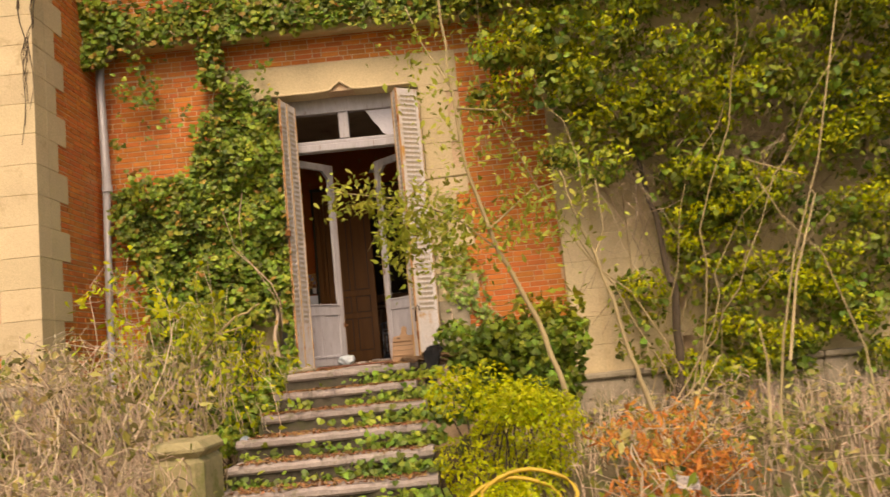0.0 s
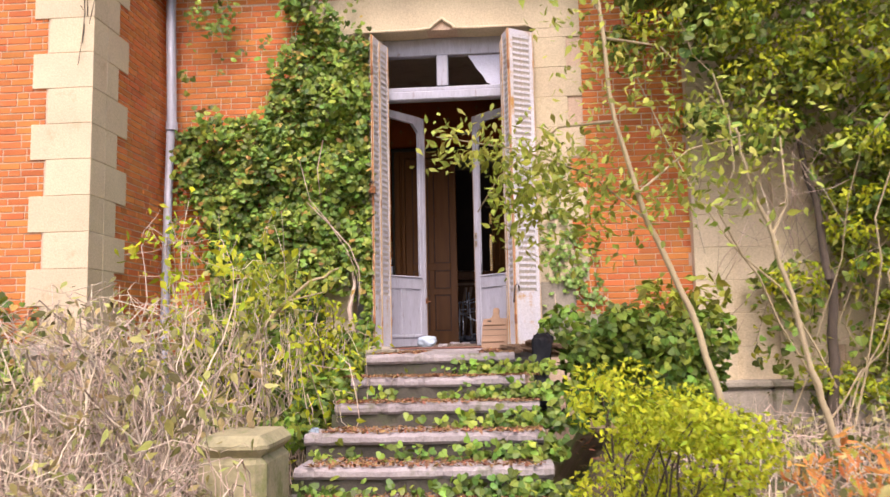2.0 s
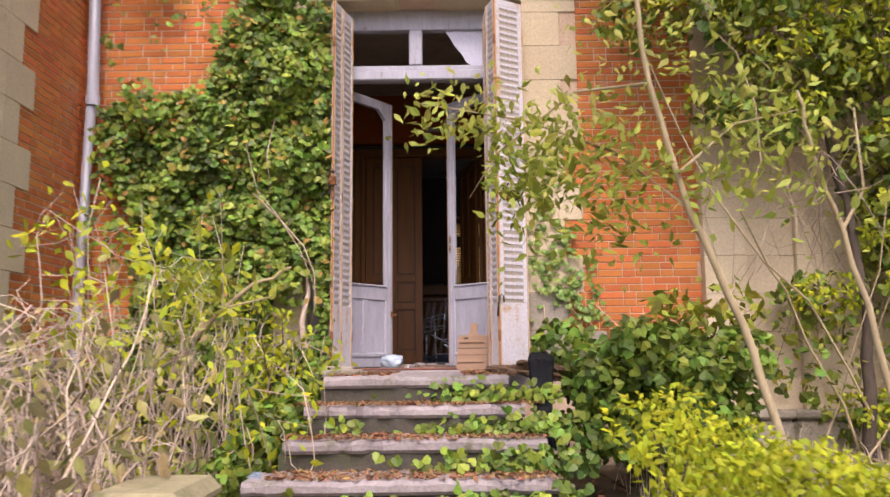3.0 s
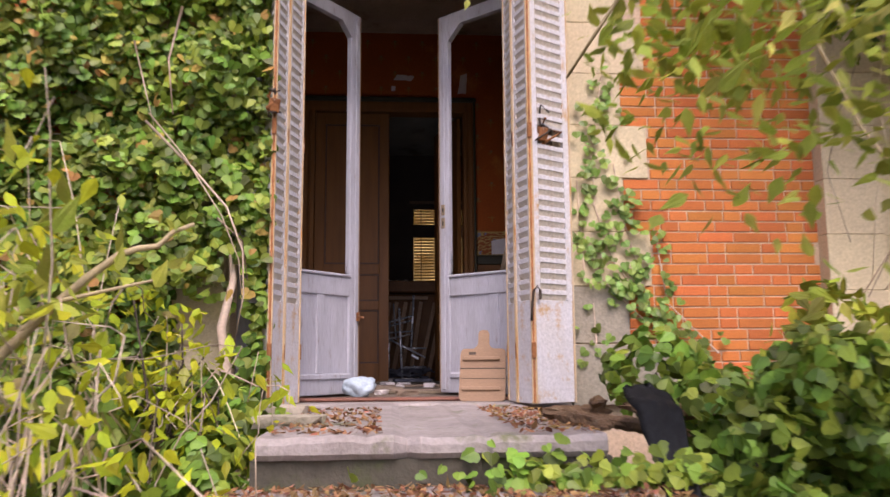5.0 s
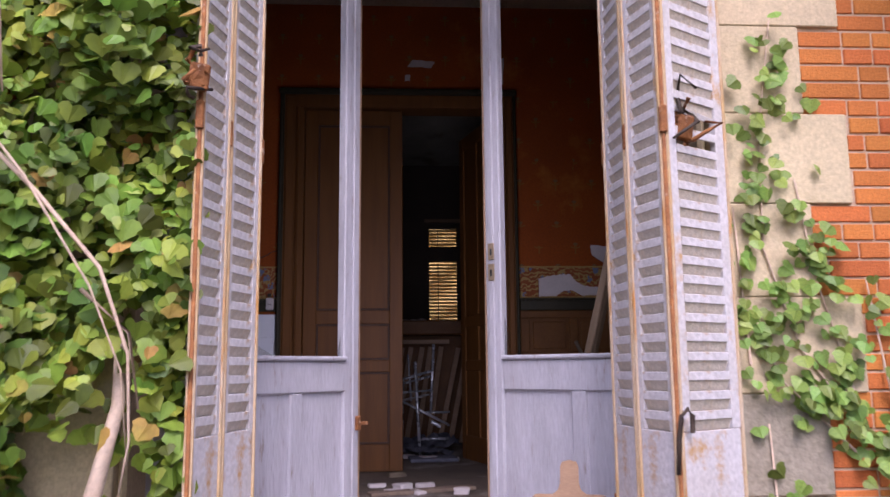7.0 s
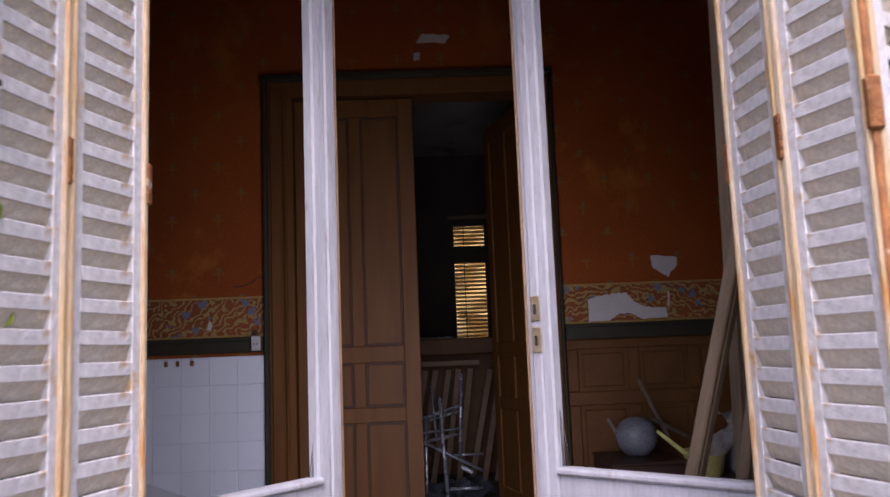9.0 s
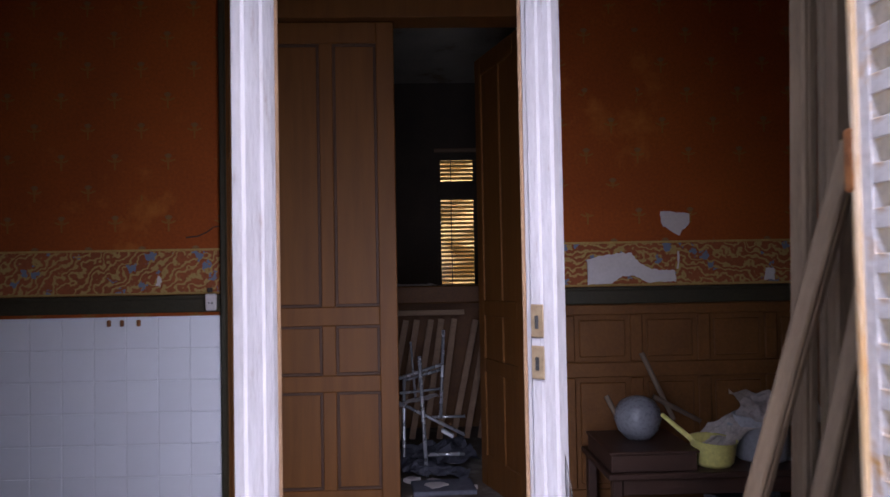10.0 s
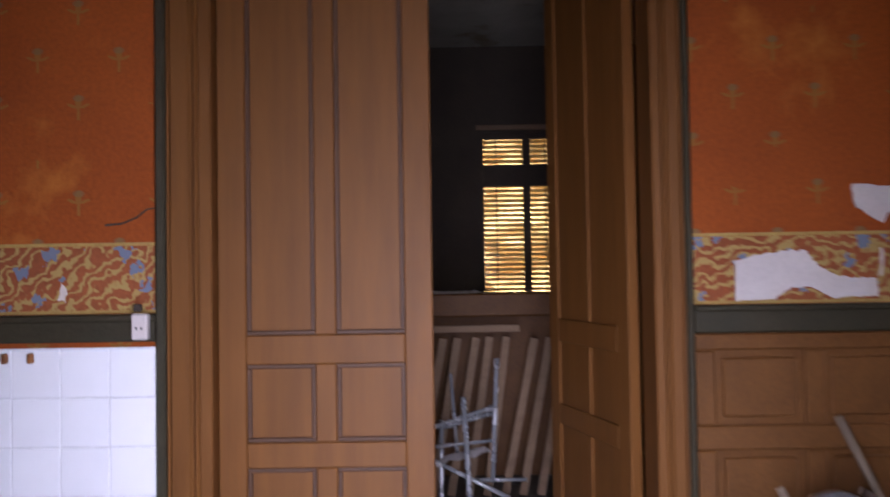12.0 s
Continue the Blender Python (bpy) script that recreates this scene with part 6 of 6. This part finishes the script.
def plank(label, a, b, w, d, turn):
    """A long moulded batten leaning in the room, from a on the floor to b."""
    a, b = Vector(a), Vector(b)
    m = Matrix.Translation(a) @ (b - a).to_track_quat("Z", "Y").to_matrix().to_4x4() @ pose(0, 0, 0, 0, 0, turn)
    L = (b - a).length
    t = tagged(part("batten", boxes((-w / 2, w / 2, -d / 2, d / 2, 0, L), bevel=0.005), M_BATTEN), label, "plank", "leaning battens")
    t.matrix_world = m
    part("groove", boxes((-w * 0.16, w * 0.16, -d / 2 - 0.003, -d / 2, 0.01, L - 0.01), bevel=0.001), M_BATTEN, t)
    return t


plank("long dark wooden batten leaning behind the door", (-0.60, 10.78, FLOOR), (-0.27, 10.43, 3.06), 0.060, 0.035, 0)
plank("long dark wooden batten leaning behind the door", (-0.43, 10.72, FLOOR), (-0.20, 10.44, 2.95), 0.055, 0.035, 0)
plank("dark wooden batten standing by the wall", (-0.29, 10.68, FLOOR), (-0.255, 10.60, 4.1), 0.045, 0.04, 0)
plank("dark wooden batten standing by the wall", (-0.21, 10.62, FLOOR), (-0.185, 10.54, 4.2), 0.11, 0.03, 0)
plank("thin pale batten standing by the wall", (-0.25, 10.66, FLOOR), (-0.22, 10.60, 4.0), 0.018, 0.018, 0)

crumpled("plastic_bag", "torn pale plastic bag caught in the weeds", -1.88, 7.05, 0.92, 0.07, 0.05, 23, M_BLUEISH, (60, 0, 10))
crumpled("plastic_bag", "torn white plastic scrap in the dry weeds", 1.25, 4.75, 0.62, 0.13, 0.10, 25, M_PLASTER, (40, 10, 0))
crumpled("plastic_bag", "torn white plastic scrap in the dry weeds", 0.12, 4.45, 0.62, 0.16, 0.12, 27, M_PLASTER, (50, 0, 20))

# rubbish on the floors
for k in range(26):
    r = random.Random(200 + k)
    x, y = (r.uniform(-1.7, -0.6), r.uniform(10.7, 13.2)) if k < 14 else (r.uniform(-1.6, -0.75), r.uniform(13.7, 15.6))
    rubble("plaster_lump", "broken lump of fallen plaster on the floor", x, y, FLOOR, r.uniform(0.03, 0.10), r.uniform(0.03, 0.08), r.uniform(0.012, 0.035), M_PLASTER if k % 3 else M_WOOD, r.uniform(0, 180), k)
for k, (x, y, rz) in enumerate(((-1.15, 11.3, 8), (-0.95, 11.0, -12), (-1.45, 11.9, 3), (-1.1, 12.4, 20))):
    tagged(part("floor_board", boxes((-0.35, 0.35, -0.05, 0.05, 0, 0.02), bevel=0.003, m=pose(x, y, FLOOR + 0.001, 0, 0, rz)), M_WOOD), "loose grey board lying on the floor", "board", "loose boards")


# ---- things in the second room ----
def metal_frame():
    """The bare tubular frame of a folding bed chair, standing askew."""
    t = thing("metal_frame", "bent chromed tubular frame of a folding chair", "chair frame", at=pose(-1.08, 14.62, FLOOR))
    o = Vector((-1.08, 14.62, FLOOR))
    for a, b, r in (((-1.27, 14.60, 1.44), (-1.26, 14.60, 2.11), 0.0122), ((-1.22, 14.72, 1.44), (-1.21, 14.72, 2.10), 0.0122), ((-1.29, 14.58, 2.08), (-0.93, 14.66, 2.18), 0.0122), ((-1.22, 14.72, 2.06), (-0.94, 14.76, 2.13), 0.0111),
                    ((-0.925, 14.66, 2.42), (-0.955, 14.66, 1.80), 0.0122), ((-1.26, 14.60, 1.93), (-0.79, 14.60, 1.69), 0.0111), ((-1.10, 14.45, 2.26), (-1.06, 14.45, 1.44), 0.0133), ((-1.16, 14.8, 2.33), (-1.13, 14.8, 1.9), 0.0089),
                    ((-1.05, 14.5, 1.58), (-0.80, 14.5, 1.58), 0.0122), ((-1.05, 14.7, 1.80), (-0.78, 14.7, 1.80), 0.0099), ((-1.24, 14.66, 1.98), (-0.95, 14.7, 2.0), 0.0089)):
        tube_mesh("tube", [([Vector(a) - o, (Vector(a) + Vector(b)) / 2 - o, Vector(b) - o], r, r)], M_CHROME, 10, t)
    part("bright_clamp", boxes((-0.05, 0.05, -0.02, 0.02, -0.015, 0.015), bevel=0.008, m=pose(0.17, 0.0, 0.27, 0, 30, 0)), M_ALU, t)
    return t


metal_frame()
crumpled("crumpled_cloth", "grey crumpled cloth lying under the chair frame", -1.0, 14.75, FLOOR + 0.10, 0.55, 0.45, 11, M_CLOTH, (8, -6, 12))
crumpled("crumpled_cloth", "grey striped cushion fallen by the chair frame", -0.98, 14.45, FLOOR + 0.06, 0.42, 0.3, 13, M_CLOTH, (0, 5, -8))
tagged(part("grey_slab", boxes((-0.2, 0.2, -0.15, 0.15, 0, 0.03), bevel=0.006, m=pose(-0.96, 14.15, FLOOR + 0.002, 0, 0, 4)), M_CLOTH), "flat grey slab lying before the chair frame", "slab")
crumpled("crumpled_paper", "pale rag hanging over the chair frame", -1.12, 14.66, FLOOR + 0.50, 0.30, 0.12, 17, M_PLASTER, (0, -12, 10))


def slat_rack():
    """A dark chest with boards leaning against it."""
    t = thing("wooden_rack", "dark wooden rack with leaning slats", "rack", at=pose(-1.0, 16.0, FLOOR))
    part("top_beam", boxes((-0.75, 0.75, -0.06, 0.30, 1.13, 1.285), bevel=0.012), M_WAINS, t)
    part("back_board", boxes((-0.75, 0.75, 0.26, 0.30, 0.0, 1.129), bevel=0.004), M_WAINS, t)
    for x in (-0.75, 0.68):
        part("post", boxes((x, x + 0.07, 0.0, 0.25, 0.0, 1.13), bevel=0.006), M_WAINS, t)
    part("ledge", boxes((-0.6, 0.3, -0.085, -0.062, 1.03, 1.075), bevel=0.004), M_BOARD, t)
    r = random.Random(9)
    for i in range(12):
        x = -0.70 + 0.115 * i
        part("slat", boxes((-0.026, 0.026, -0.012, 0.012, 0.0, 1.02), bevel=0.003, m=pose(x - 0.16, -0.24 + r.uniform(-0.02, 0.02), 0.0, -8, r.uniform(8, 13), 0)), M_BOARD, t)
    return t


slat_rack()
crumpled("crumpled_paper", "dusty paper lying on top of the rack", -1.1, 16.05, FLOOR + 1.29, 0.5, 0.15, 19, M_PAPER)


# ---- bricks (last: many pieces) ----
def brick_mesh(w, d=0.03, h=0.056):
    bm = boxes((-w / 2, w / 2, 0, d, 0, h), bevel=0.003)
    me = bpy.data.meshes.new("brick")
    bm.to_mesh(me)
    bm.free()
    me.materials.append(M_BRICK)
    return me


BW, BH = 0.225, 0.115


def courses(x0, x1, z0, z1):
    """Places of bricks, long and short ones by turns in each course: (x0, x1, z)."""
    out = []
    for j in range(int((z1 - z0) / COURSE)):
        zz = z0 + COURSE * j
        x, k = x0 - (0.0, 0.17, 0.055, 0.225)[j % 4], j % 2
        while x < x1:
            w = BW if (k % 2 == 0 or (j * 7 + k) % 5 == 0) else BH
            a, b = max(x, x0) + 0.004, min(x + w, x1) - 0.004
            if b - a > 0.03:
                out.append((a, b, zz))
            x, k = x + w, k + 1
    return out


# right of the doorway: each brick a piece of its own
full, short = brick_mesh(BW - 0.008), brick_mesh(BH - 0.008)
for a, b, zz in courses(0.21, 1.43, 1.39, 5.28):
    gap = 0.0
    for z0, z1, x1 in edge:
        if z0 - 0.02 < zz + 0.03 < z1 + 0.01:
            gap = x1
    if b <= gap + 0.02:
        continue
    a = max(a, gap + 0.004)
    if zz > 3.65:
        continue
    me = full if abs(b - a - (BW - 0.008)) < 0.004 else short if abs(b - a - (BH - 0.008)) < 0.004 else brick_mesh(b - a)
    o = new("brick", me)
    o.parent = facade
    o.matrix_basis = pose((a + b) / 2, WALL + random.uniform(-0.002, 0.0015), zz)


def brick_sheet(name, items, parent, place, label):
    """The bricks farther off, joined into one mesh."""
    vs, fs = [], []
    for a, b, zz in items:
        d = random.uniform(-0.002, 0.002)
        e = 0.003
        q = len(vs)
        for (u, w, k) in ((a, zz, 0.015), (b, zz, 0.015), (b, zz + 0.056, 0.015), (a, zz + 0.056, 0.015), (a + e, zz + e, d), (b - e, zz + e, d), (b - e, zz + 0.056 - e, d), (a + e, zz + 0.056 - e, d)):
            vs.append(place(u, k, w))
        fs += [(q + 4, q + 5, q + 6, q + 7), (q, q + 1, q + 5, q + 4), (q + 1, q + 2, q + 6, q + 5), (q + 2, q + 3, q + 7, q + 6), (q + 3, q, q + 4, q + 7)]
    me = bpy.data.meshes.new(name)
    me.from_pydata(vs, [], fs)
    me.materials.append(M_BRICK_J)
    o = new(name, me)
    o.parent = parent
    return tagged(o, label, kind="stuff")


brick_sheet("bricks", courses(LEFT_END, 1.43, 5.30, TOP - 0.1) + courses(0.36, 1.43, 1.39 + 35 * COURSE, 5.28), facade, lambda u, k, w: (u, WALL + k, w), "weathered red bricks")
left_edge = lambda zz: next((-2.3 - x1 for z0, z1, x1 in edge if z0 - 0.02 < zz + 0.03 < z1 + 0.01), -2.5)
brick_sheet("bricks", [(a, min(b, left_edge(zz) - 0.004), zz) for a, b, zz in courses(LEFT_END, -2.45, 1.42, 5.29) if min(b, left_edge(zz)) - a > 0.04], facade, lambda u, k, w: (u, WALL + k, w), "weathered red bricks")
brick_sheet("bricks", courses(-9.4, -4.65, 1.57, TOP - 0.1), wing, lambda u, k, w: (u, FRONT_WING + k, w), "weathered red bricks")
brick_sheet("bricks", courses(8.80, 9.92, 1.57, TOP - 0.1), wing, lambda u, k, w: (LEFT_END - k, u, w), "weathered red bricks")
